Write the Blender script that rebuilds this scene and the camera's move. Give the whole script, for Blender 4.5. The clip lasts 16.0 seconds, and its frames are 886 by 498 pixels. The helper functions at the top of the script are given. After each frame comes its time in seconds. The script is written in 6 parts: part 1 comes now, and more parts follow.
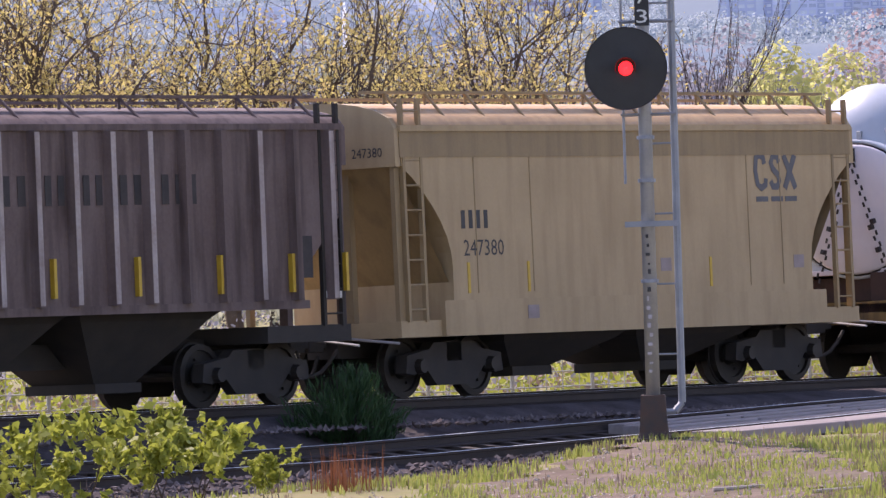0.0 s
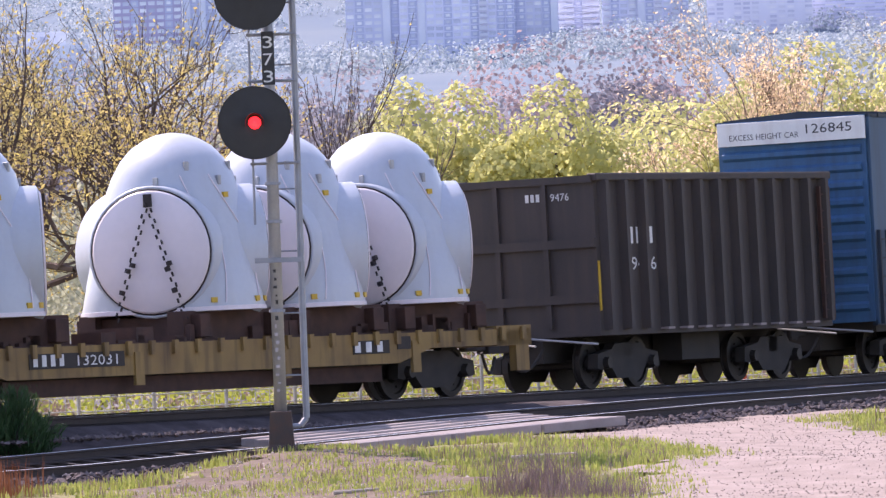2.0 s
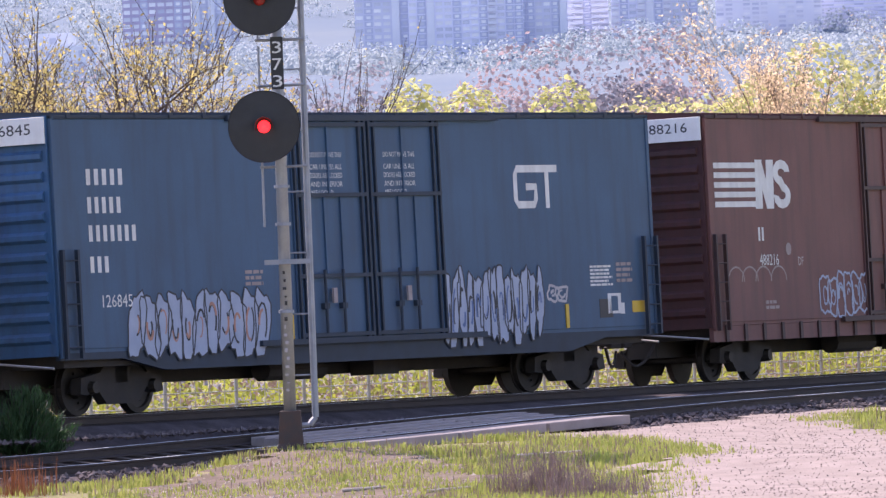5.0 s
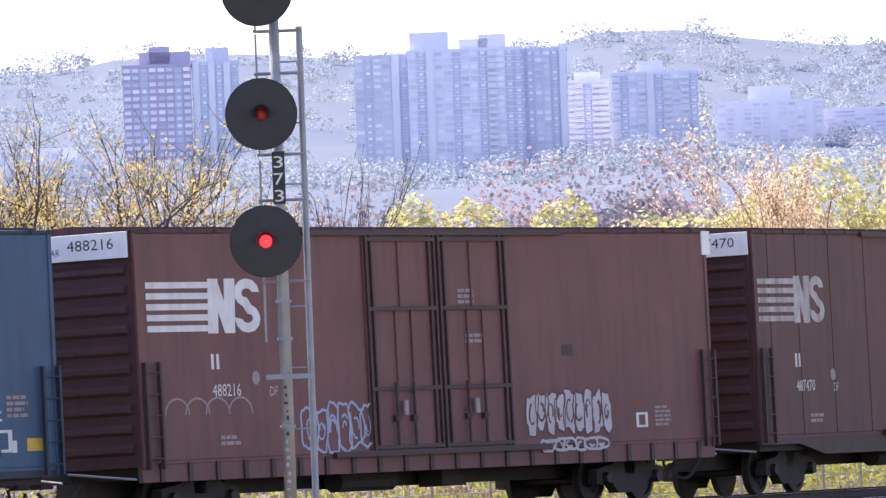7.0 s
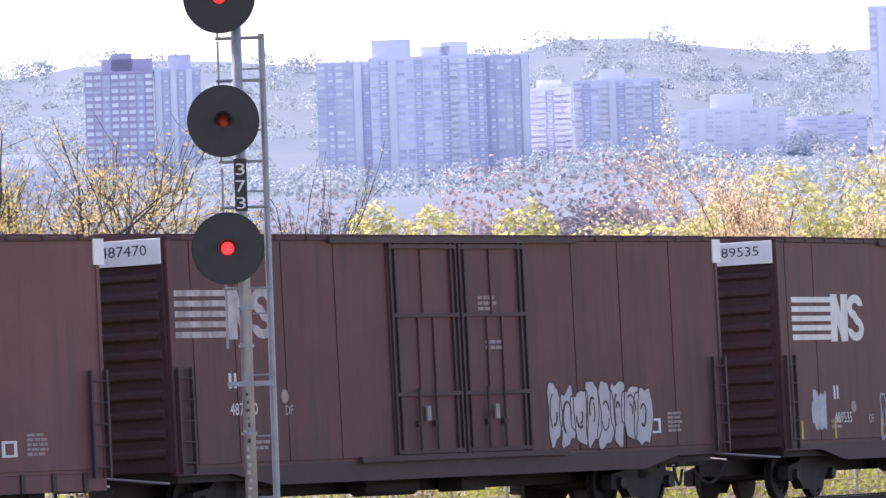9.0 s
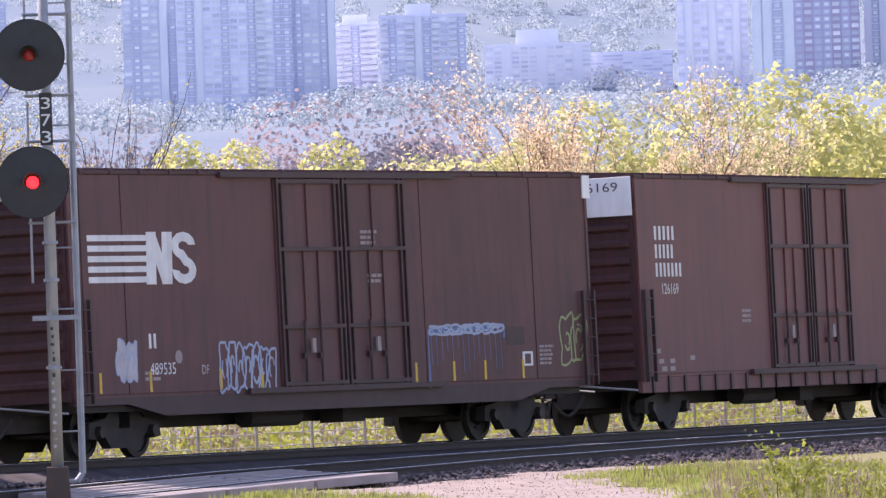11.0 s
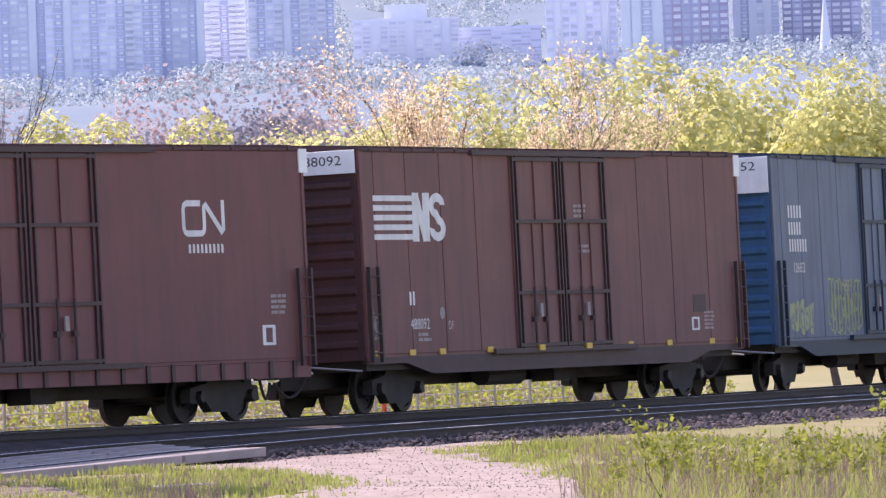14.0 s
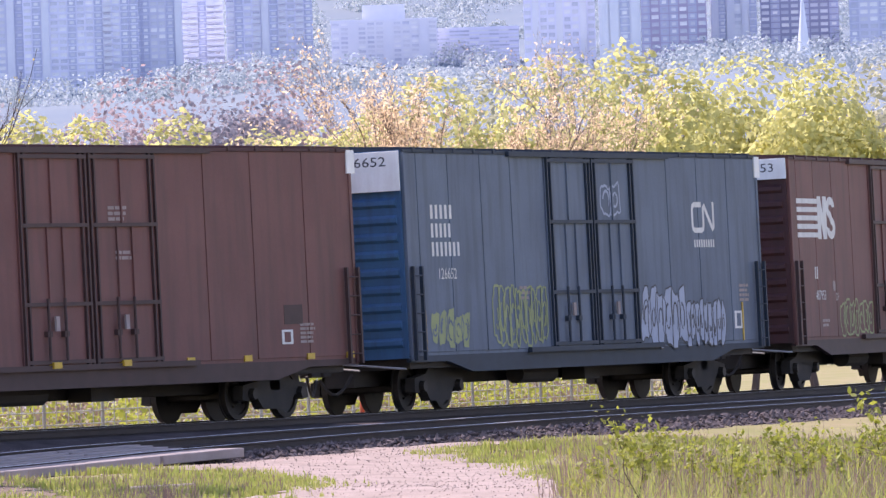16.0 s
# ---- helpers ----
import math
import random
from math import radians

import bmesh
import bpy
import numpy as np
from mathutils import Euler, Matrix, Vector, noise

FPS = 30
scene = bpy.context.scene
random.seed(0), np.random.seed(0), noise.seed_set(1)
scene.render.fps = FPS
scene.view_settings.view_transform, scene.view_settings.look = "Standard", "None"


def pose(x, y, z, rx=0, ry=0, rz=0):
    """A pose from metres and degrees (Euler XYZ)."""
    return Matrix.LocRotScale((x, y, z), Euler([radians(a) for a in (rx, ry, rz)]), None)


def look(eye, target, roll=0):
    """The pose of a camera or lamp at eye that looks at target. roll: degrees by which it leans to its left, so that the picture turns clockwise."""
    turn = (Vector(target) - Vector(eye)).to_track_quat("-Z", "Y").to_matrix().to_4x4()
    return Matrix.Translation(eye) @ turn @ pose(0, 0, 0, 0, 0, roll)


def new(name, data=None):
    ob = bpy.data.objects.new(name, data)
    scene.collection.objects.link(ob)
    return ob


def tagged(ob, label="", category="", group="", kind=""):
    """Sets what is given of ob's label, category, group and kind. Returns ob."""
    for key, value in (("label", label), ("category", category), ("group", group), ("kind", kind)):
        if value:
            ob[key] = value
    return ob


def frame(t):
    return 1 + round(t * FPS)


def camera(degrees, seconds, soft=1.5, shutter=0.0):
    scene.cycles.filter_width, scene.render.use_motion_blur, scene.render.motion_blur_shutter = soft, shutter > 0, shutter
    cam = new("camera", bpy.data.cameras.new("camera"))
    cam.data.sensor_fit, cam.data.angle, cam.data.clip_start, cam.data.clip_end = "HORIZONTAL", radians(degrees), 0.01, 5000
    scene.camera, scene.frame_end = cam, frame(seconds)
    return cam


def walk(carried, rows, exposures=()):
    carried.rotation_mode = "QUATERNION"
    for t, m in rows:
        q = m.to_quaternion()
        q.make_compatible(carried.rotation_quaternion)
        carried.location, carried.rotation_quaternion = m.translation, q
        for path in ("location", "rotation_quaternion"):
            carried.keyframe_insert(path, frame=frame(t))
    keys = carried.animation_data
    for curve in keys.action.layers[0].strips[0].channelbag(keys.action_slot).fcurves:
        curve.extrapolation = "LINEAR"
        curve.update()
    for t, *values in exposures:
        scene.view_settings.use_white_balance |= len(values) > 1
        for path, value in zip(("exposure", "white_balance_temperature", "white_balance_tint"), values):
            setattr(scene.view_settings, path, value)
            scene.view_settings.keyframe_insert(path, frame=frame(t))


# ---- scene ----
# The camera stands by the line with a long lens and pans; over the first two seconds it draws back.
cam = camera(6.194, 16.0, soft=1.4)
PAN = [
    (0.0, -103.670, -75.373, 38.1186, 0.3112, 1.679),
    (0.5, -103.670, -75.373, 37.1128, 0.3237, 1.679),
    (1.0, -103.670, -75.373, 36.1916, 0.3332, 1.679),
    (1.5, -107.271, -78.071, 35.6221, 0.3992, 1.862),
    (2.0, -115.558, -84.281, 35.5235, 0.4293, 2.063),
    (2.5, -117.184, -85.500, 35.6389, 0.4288, 2.137),
    (3.0, -117.184, -85.500, 35.6151, 0.4220, 2.137),
    (5.5, -117.184, -85.500, 35.5776, 0.4511, 2.137),
    (6.0, -117.184, -85.500, 35.5742, 0.5415, 2.137),
    (6.5, -117.184, -85.500, 35.6110, 0.8459, 2.137),
    (7.0, -117.184, -85.500, 35.5722, 1.2382, 2.137),
    (7.5, -117.184, -85.500, 35.5554, 1.5284, 2.137),
    (8.0, -117.184, -85.500, 35.5327, 1.4915, 2.120),
    (8.2, -117.184, -85.500, 35.5041, 1.4425, 2.108),
    (10.3, -117.184, -85.500, 34.5928, 0.9284, 1.908),
    (10.5, -117.184, -85.500, 34.4275, 0.8418, 1.908),
    (11.0, -117.184, -85.500, 33.9568, 0.7788, 1.908),
    (11.5, -117.184, -85.500, 33.5232, 0.7349, 1.908),
    (12.0, -117.184, -85.500, 33.1736, 0.6621, 1.908),
    (12.5, -117.184, -85.500, 33.0442, 0.6322, 1.908),
    (13.0, -117.184, -85.500, 33.0466, 0.6204, 1.908),
    (13.5, -117.184, -85.500, 33.0864, 0.6099, 1.908),
    (14.0, -117.184, -85.500, 33.0422, 0.5728, 1.908),
    (14.5, -117.184, -85.500, 33.0518, 0.5237, 1.908),
    (15.0, -117.184, -85.500, 33.0246, 0.5109, 1.908),
    (15.5, -117.184, -85.500, 32.9691, 0.5151, 1.908),
    (16.0, -117.184, -85.500, 32.8881, 0.5718, 1.908),
]
EYE = Vector((-117.184, -85.500, 1.535))


def aim(x, y, yaw, pitch, lean):
    a, b = radians(yaw), radians(pitch)
    way = Vector((math.cos(a) * math.cos(b), math.sin(a) * math.cos(b), math.sin(b)))
    eye = Vector((x, y, EYE.z))
    return look(eye, eye + way * 100, -lean)


walk(cam, [(t, aim(*row)) for t, *row in PAN], exposures=[(t, e, 6550, 32) for t, e in ((0.0, 0.80), (1.0, 0.82), (2.2, 1.04), (6.0, 1.06), (7.5, 1.2), (10.5, 1.1), (16.0, 1.1))])

# ---- world, sun ----
SUN_AZ, SUN_EL = 76.0, 51.0
world = bpy.data.worlds.new("sky")
scene.world = world
world.use_nodes = True
wn = world.node_tree.nodes
sky = wn.new("ShaderNodeTexSky")
sky.sky_type, sky.sun_disc = "NISHITA", False
sky.sun_elevation, sky.sun_rotation = radians(SUN_EL), radians(90 - SUN_AZ)
sky.air_density, sky.dust_density, sky.ozone_density = 1.0, 1.2, 1.0
world.node_tree.links.new(sky.outputs[0], wn["Background"].inputs[0])
wn["Background"].inputs[1].default_value = 0.15
sun_data = bpy.data.lights.new("sun", "SUN")
sun_data.energy, sun_data.angle, sun_data.color = 3.6, radians(0.5), (1.0, 0.95, 0.86)
sun = new("sun", sun_data)
sv = Vector((math.cos(radians(SUN_AZ)) * math.cos(radians(SUN_EL)), math.sin(radians(SUN_AZ)) * math.cos(radians(SUN_EL)), math.sin(radians(SUN_EL))))
sun.matrix_world = look(sv * 60, (0, 0, 0))


# ---- materials ----
def material(name, a, b=None, rough=0.7, metal=0.0, scale=6.0, fine=60.0, bump=0.15, dirt=None, dirt_amount=0.0, stretch=(1, 1, 1), translucent=0.0, island=0.0, obj_random=0.0):
    """Two colours mixed by noise at two scales, dirt streaks over them, a fine bump."""
    m = bpy.data.materials.new(name)
    m.use_nodes = True
    t = m.node_tree
    n, l = t.nodes, t.links
    bsdf = n["Principled BSDF"]
    bsdf.inputs["Roughness"].default_value = rough
    bsdf.inputs["Metallic"].default_value = metal
    if rough >= 0.9:  # dull ground, bark and foliage have no sheen
        bsdf.inputs["Specular IOR Level"].default_value = 0.05
    b = b or tuple(c * 0.75 for c in a)
    geo = n.new("ShaderNodeTexCoord")
    mp = n.new("ShaderNodeMapping")
    mp.inputs["Scale"].default_value = stretch
    l.new(geo.outputs["Object"], mp.inputs[0])
    n1, n2 = n.new("ShaderNodeTexNoise"), n.new("ShaderNodeTexNoise")
    n1.inputs["Scale"].default_value, n2.inputs["Scale"].default_value = scale, fine
    n1.inputs["Detail"].default_value, n2.inputs["Detail"].default_value = 5, 3
    l.new(mp.outputs[0], n1.inputs["Vector"])
    l.new(mp.outputs[0], n2.inputs["Vector"])
    add = n.new("ShaderNodeMath")
    add.operation = "MULTIPLY_ADD"
    l.new(n2.outputs[0], add.inputs[0])
    add.inputs[1].default_value = 0.35
    l.new(n1.outputs[0], add.inputs[2])
    last = add.outputs[0]
    if island or obj_random:
        g = n.new("ShaderNodeNewGeometry") if island else n.new("ShaderNodeObjectInfo")
        k = n.new("ShaderNodeMath")
        k.operation = "MULTIPLY_ADD"
        l.new(g.outputs["Random Per Island" if island else "Random"], k.inputs[0])
        k.inputs[1].default_value = island or obj_random
        l.new(last, k.inputs[2])
        last = k.outputs[0]
    ramp = n.new("ShaderNodeMapRange")
    ramp.inputs["From Min"].default_value = 0.45
    ramp.inputs["From Max"].default_value = 0.9 + island + obj_random
    l.new(last, ramp.inputs[0])
    mix = n.new("ShaderNodeMix")
    mix.data_type = "RGBA"
    mix.inputs[6].default_value, mix.inputs[7].default_value = (*a, 1), (*b, 1)
    l.new(ramp.outputs[0], mix.inputs[0])
    out = mix.outputs[2]
    if dirt:
        mp2 = n.new("ShaderNodeMapping")
        mp2.inputs["Scale"].default_value = (3.0, 3.0, 0.35)
        l.new(geo.outputs["Object"], mp2.inputs[0])
        n3 = n.new("ShaderNodeTexNoise")
        n3.inputs["Scale"].default_value, n3.inputs["Detail"].default_value = 1.6, 7
        l.new(mp2.outputs[0], n3.inputs["Vector"])
        r3 = n.new("ShaderNodeMapRange")
        r3.inputs["From Min"].default_value, r3.inputs["From Max"].default_value = 0.45, 0.75
        r3.inputs["To Max"].default_value = dirt_amount
        l.new(n3.outputs[0], r3.inputs[0])
        mix2 = n.new("ShaderNodeMix")
        mix2.data_type = "RGBA"
        mix2.inputs[7].default_value = (*dirt, 1)
        l.new(out, mix2.inputs[6])
        l.new(r3.outputs[0], mix2.inputs[0])
        out = mix2.outputs[2]
    l.new(out, bsdf.inputs["Base Color"])
    if bump:
        bp = n.new("ShaderNodeBump")
        bp.inputs["Strength"].default_value, bp.inputs["Distance"].default_value = bump, 0.02
        l.new(n2.outputs[0], bp.inputs["Height"])
        l.new(bp.outputs[0], bsdf.inputs["Normal"])
    if translucent:
        tr = n.new("ShaderNodeBsdfTranslucent")
        l.new(out, tr.inputs[0])
        ms = n.new("ShaderNodeMixShader")
        ms.inputs[0].default_value = translucent
        l.new(bsdf.outputs[0], ms.inputs[1])
        l.new(tr.outputs[0], ms.inputs[2])
        l.new(ms.outputs[0], n["Material Output"].inputs[0])
    return m


def glow(name, colour, strength):
    m = material(name, colour, rough=0.2, bump=0)
    p = m.node_tree.nodes["Principled BSDF"]
    p.inputs["Emission Color"].default_value = (*colour, 1)
    p.inputs["Emission Strength"].default_value = strength
    return m


GRIME = (0.035, 0.028, 0.025)
M = {
    "brown": material("boxcar brown paint", (0.165, 0.056, 0.052), (0.132, 0.045, 0.043), 0.62, scale=0.8, fine=25, bump=0.05, dirt=(0.075, 0.040, 0.036), dirt_amount=0.55),
    "brown_old": material("faded brown paint", (0.182, 0.076, 0.067), (0.142, 0.056, 0.050), 0.66, scale=0.7, fine=25, bump=0.05, dirt=(0.085, 0.050, 0.044), dirt_amount=0.6),
    "brown_dark": material("dull brown paint", (0.128, 0.050, 0.046), (0.096, 0.038, 0.036), 0.66, scale=0.8, fine=25, bump=0.05, dirt=(0.050, 0.030, 0.028), dirt_amount=0.6),
    "blue": material("boxcar blue paint", (0.040, 0.100, 0.180), (0.034, 0.080, 0.145), 0.6, scale=0.7, fine=25, bump=0.05, dirt=(0.035, 0.055, 0.085), dirt_amount=0.5),
    "blue_grey": material("faded blue-grey paint", (0.125, 0.165, 0.225), (0.095, 0.125, 0.175), 0.65, scale=0.7, fine=25, bump=0.05, dirt=(0.06, 0.075, 0.10), dirt_amount=0.6),
    "end_blue": material("bright blue end paint", (0.035, 0.135, 0.28), (0.03, 0.10, 0.21), 0.6, scale=0.9, fine=25, bump=0.05, dirt=(0.03, 0.05, 0.08), dirt_amount=0.5),
    # end brown is darkened to hold the shade between cars
    "end_brown_shaded": material("brown end paint with shade in its colour", (0.085, 0.026, 0.028), (0.060, 0.022, 0.022), 0.65, scale=0.9, fine=25, bump=0.05, dirt=(0.025, 0.016, 0.015), dirt_amount=0.6),
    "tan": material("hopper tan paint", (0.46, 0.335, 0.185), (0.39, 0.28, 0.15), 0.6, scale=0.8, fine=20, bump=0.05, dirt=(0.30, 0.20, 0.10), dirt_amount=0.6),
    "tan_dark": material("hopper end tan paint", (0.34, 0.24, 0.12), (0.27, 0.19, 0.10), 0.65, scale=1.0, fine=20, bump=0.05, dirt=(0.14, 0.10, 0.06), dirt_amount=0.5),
    # roof tan is brighter and more orange than the hopper sides
    "tan_roof": material("brighter orange-tan roof paint", (0.58, 0.37, 0.18), (0.48, 0.30, 0.15), 0.6, scale=1.0, fine=20, bump=0.05, dirt=(0.30, 0.18, 0.09), dirt_amount=0.5),
    "dead_stalk": material("mauve-brown dead stalk", (0.26, 0.19, 0.175), (0.17, 0.12, 0.115), 0.85, scale=2, bump=0, translucent=0.25, island=0.6),
    "rusty": material("rust-stained grey hopper paint", (0.185, 0.135, 0.125), (0.12, 0.078, 0.07), 0.75, scale=0.8, fine=20, bump=0.1, dirt=(0.045, 0.026, 0.023), dirt_amount=0.9),
    "rib": material("pale weathered rib", (0.50, 0.44, 0.42), (0.28, 0.21, 0.19), 0.7, scale=1.3, fine=20, bump=0.05, dirt=(0.10, 0.06, 0.055), dirt_amount=0.5),
    "gondola": material("black gondola paint", (0.052, 0.040, 0.038), (0.036, 0.030, 0.029), 0.7, scale=0.9, fine=20, bump=0.1, dirt=(0.075, 0.05, 0.04), dirt_amount=0.5),
    # grime and dust, raised further to stand in for haze glare
    "under": material("grimy dusty underframe with haze lift", (0.026, 0.023, 0.021), (0.042, 0.034, 0.029), 0.8, scale=3, bump=0.2),
    "wheel": material("dark wheel steel", (0.022, 0.020, 0.018), (0.038, 0.030, 0.025), 0.6, metal=0.3, scale=3, bump=0.1),
    "tread": material("polished tread steel", (0.45, 0.43, 0.41), (0.35, 0.33, 0.31), 0.3, metal=0.9, scale=5, bump=0.05),
    "dark_bar": material("dark door bar paint", (0.066, 0.034, 0.032), (0.048, 0.026, 0.025), 0.65, scale=3, bump=0.05),
    "dark_blue_bar": material("dark blue door bar paint", (0.020, 0.036, 0.060), (0.016, 0.026, 0.042), 0.65, scale=3, bump=0.05),
    "white": material("white lettering paint", (0.74, 0.74, 0.72), (0.60, 0.60, 0.59), 0.65, scale=3, fine=30, bump=0.0, dirt=(0.35, 0.31, 0.30), dirt_amount=0.35),
    "white_worn": material("worn white lettering paint", (0.52, 0.50, 0.49), (0.36, 0.31, 0.30), 0.7, scale=5, fine=40, bump=0.0, dirt=(0.16, 0.09, 0.085), dirt_amount=0.8),
    "red_lamp_soft": glow("softly lit red lens", (0.85, 0.03, 0.03), 0.9),
    # tower claddings below are tinted blue to stand in for distance haze
    "tower_deep": material("slate cladding with blue haze tint", (0.36, 0.38, 0.53), (0.31, 0.33, 0.48), 0.7, scale=0.05, fine=0.4, bump=0),
    "tower_bay_shade": material("grey bay strips with recess shade in the colour", (0.56, 0.59, 0.73), (0.50, 0.53, 0.68), 0.7, scale=0.05, fine=0.4, bump=0),
    "banner": material("white end stencil panel", (0.84, 0.84, 0.83), (0.74, 0.74, 0.72), 0.6, scale=2, fine=20, bump=0.02, dirt=(0.5, 0.42, 0.38), dirt_amount=0.35),
    "black": material("black lettering paint", (0.03, 0.03, 0.032), (0.045, 0.045, 0.05), 0.6, scale=4, bump=0),
    "slate": material("slate lettering paint", (0.085, 0.085, 0.10), (0.12, 0.12, 0.13), 0.6, scale=4, bump=0),
    "faded": material("faded dark lettering", (0.030, 0.026, 0.028), (0.055, 0.045, 0.045), 0.7, scale=4, bump=0),
    "grey_mark": material("worn grey stencil", (0.34, 0.28, 0.27), (0.26, 0.21, 0.20), 0.7, scale=4, bump=0),
    "yellow": material("yellow reflector", (0.62, 0.40, 0.03), (0.50, 0.31, 0.03), 0.45, scale=6, bump=0),
    "rack_yellow": material("weathered yellow deck paint", (0.29, 0.185, 0.055), (0.19, 0.115, 0.04), 0.7, scale=1.2, bump=0.08, dirt=(0.05, 0.032, 0.022), dirt_amount=0.8),
    "rust": material("rusty brown steel", (0.075, 0.034, 0.024), (0.04, 0.02, 0.016), 0.8, scale=4, bump=0.2),
    # the shell's white holds the bluish shade of its sky-lit side
    "shell": material("white fibreglass shell with bluish shade tint", (0.49, 0.53, 0.58), (0.43, 0.47, 0.53), 0.35, scale=0.8, fine=12, bump=0.01, dirt=(0.38, 0.39, 0.40), dirt_amount=0.25),
    "cap": material("white stretched cover film", (0.74, 0.68, 0.71), (0.66, 0.61, 0.64), 0.4, scale=1.2, fine=8, bump=0.05),
    "signal_black": material("flat black signal paint", (0.018, 0.019, 0.021), (0.028, 0.029, 0.031), 0.55, scale=5, bump=0.03),
    "galv": material("galvanised mast steel", (0.40, 0.41, 0.42), (0.30, 0.31, 0.32), 0.5, metal=0.25, scale=3, fine=30, bump=0.05, dirt=(0.16, 0.15, 0.15), dirt_amount=0.5),
    # darker copy of the galvanised steel, shade put into the colour
    "galv_shaded": material("ladder steel with shade in its colour", (0.30, 0.32, 0.36), (0.22, 0.24, 0.27), 0.5, metal=0.2, scale=4, bump=0.05),
    "iron": material("black cast iron base", (0.05, 0.045, 0.043), (0.09, 0.05, 0.035), 0.75, scale=5, bump=0.2),
    "red_lamp": glow("lit red lens", (1.0, 0.02, 0.02), 2.2),
    "dark_lens": material("unlit dark red lens", (0.42, 0.035, 0.03), (0.30, 0.025, 0.02), 0.15, scale=5, bump=0),
    "rail": material("rusty rail side", (0.050, 0.033, 0.027), (0.032, 0.022, 0.019), 0.7, scale=4, bump=0.15),
    "rail_top": material("polished rail head", (0.80, 0.80, 0.82), (0.70, 0.70, 0.72), 0.35, metal=0.15, scale=6, bump=0.02),
    "tie": material("dark creosoted tie", (0.045, 0.034, 0.028), (0.075, 0.058, 0.048), 0.85, scale=3, bump=0.4, obj_random=0.3),
    "ballast": material("grey-mauve ballast", (0.125, 0.105, 0.105), (0.055, 0.047, 0.047), 0.9, scale=2, fine=14, bump=0.9),
    "stone": material("ballast stone", (0.22, 0.185, 0.185), (0.07, 0.058, 0.058), 0.9, scale=3, bump=0.3, island=0.5),
    "gravel": material("pinkish gravel road", (0.36, 0.295, 0.26), (0.25, 0.205, 0.18), 0.92, scale=1.4, fine=22, bump=0.45, dirt=(0.29, 0.235, 0.20), dirt_amount=0.5),
    "plank": material("weathered grey crossing plank", (0.36, 0.32, 0.31), (0.27, 0.235, 0.225), 0.9, scale=2, fine=20, bump=0.3, obj_random=0.2),
    "soil": material("grass ground", (0.19, 0.20, 0.075), (0.27, 0.235, 0.13), 0.95, scale=0.5, fine=6, bump=0.5, dirt=(0.25, 0.195, 0.145), dirt_amount=0.6),
    "dirt": material("bare dirt with chippings", (0.23, 0.175, 0.145), (0.13, 0.10, 0.08), 0.95, scale=1.8, fine=10, bump=0.9, dirt=(0.13, 0.13, 0.055), dirt_amount=0.7),
    "blade": material("spring grass blade", (0.28, 0.36, 0.065), (0.44, 0.42, 0.14), 0.7, scale=2, bump=0, translucent=0.45, island=0.7),
    "straw": material("dry straw stalk", (0.34, 0.25, 0.18), (0.22, 0.155, 0.125), 0.8, scale=2, bump=0, translucent=0.25, island=0.6),
    "leaf": material("fresh yellow-green leaf", (0.36, 0.38, 0.055), (0.25, 0.28, 0.05), 0.6, scale=2, bump=0, translucent=0.5, island=0.7),
    "rusty_stalk": material("rust-brown dead stalk", (0.30, 0.11, 0.05), (0.20, 0.08, 0.04), 0.8, scale=2, bump=0, translucent=0.25, island=0.6),
    "leaf_dark": material("dark green juniper needle", (0.050, 0.115, 0.035), (0.030, 0.075, 0.026), 0.6, scale=2, bump=0, translucent=0.3, island=0.7),
    "bud": material("golden bud and young leaf", (0.62, 0.53, 0.17), (0.46, 0.34, 0.15), 0.65, scale=2, bump=0, translucent=0.6, island=0.8),
    "bud_pink": material("rosy tan bud", (0.85, 0.68, 0.46), (0.70, 0.52, 0.34), 0.65, scale=2, bump=0, translucent=0.65, island=0.8),
    "bark": material("grey-brown bark", (0.14, 0.105, 0.085), (0.085, 0.062, 0.052), 0.9, scale=5, bump=0.4),
    "young_leaf": material("pale yellow young leaf", (0.52, 0.47, 0.16), (0.38, 0.34, 0.13), 0.65, scale=2, bump=0, translucent=0.55, island=0.6),
    "bark_rosy": material("light tan bark", (0.24, 0.18, 0.145), (0.17, 0.125, 0.10), 0.9, scale=5, bump=0.3),
    "bark_dark": material("dark bare bark", (0.075, 0.06, 0.06), (0.11, 0.085, 0.08), 0.9, scale=5, bump=0.3),
    # valley foliage colours are paled to hold the haze
    "willow": material("lime willow foliage paled by haze tint", (0.64, 0.62, 0.24), (0.54, 0.53, 0.27), 0.9, scale=0.15, bump=0, translucent=0.55, island=0.1),
    "far_leaf": material("olive foliage with haze tint", (0.47, 0.47, 0.33), (0.42, 0.43, 0.35), 0.9, scale=0.1, bump=0, translucent=0.5, island=0.06),
    "far_twig": material("mauve bare twigs with haze tint", (0.34, 0.325, 0.36), (0.29, 0.28, 0.32), 0.9, scale=0.1, bump=0, translucent=0.5, island=0.06),
    "far_pink": material("rose budding twigs with haze tint", (0.42, 0.33, 0.335), (0.36, 0.30, 0.325), 0.9, scale=0.1, bump=0, translucent=0.5, island=0.06),
    # hill and far trees carry distance haze in their base colours
    "hill": material("wooded escarpment with haze tint", (0.155, 0.20, 0.25), (0.19, 0.23, 0.26), 0.95, scale=0.012, fine=0.1, bump=0),
    "far_tree": material("far tree with blue haze tint", (0.37, 0.43, 0.48), (0.43, 0.48, 0.48), 0.95, scale=0.012, fine=0.3, bump=0, island=0.06, translucent=0.5),
    # lavender and pallor of these walls are haze put into the colour
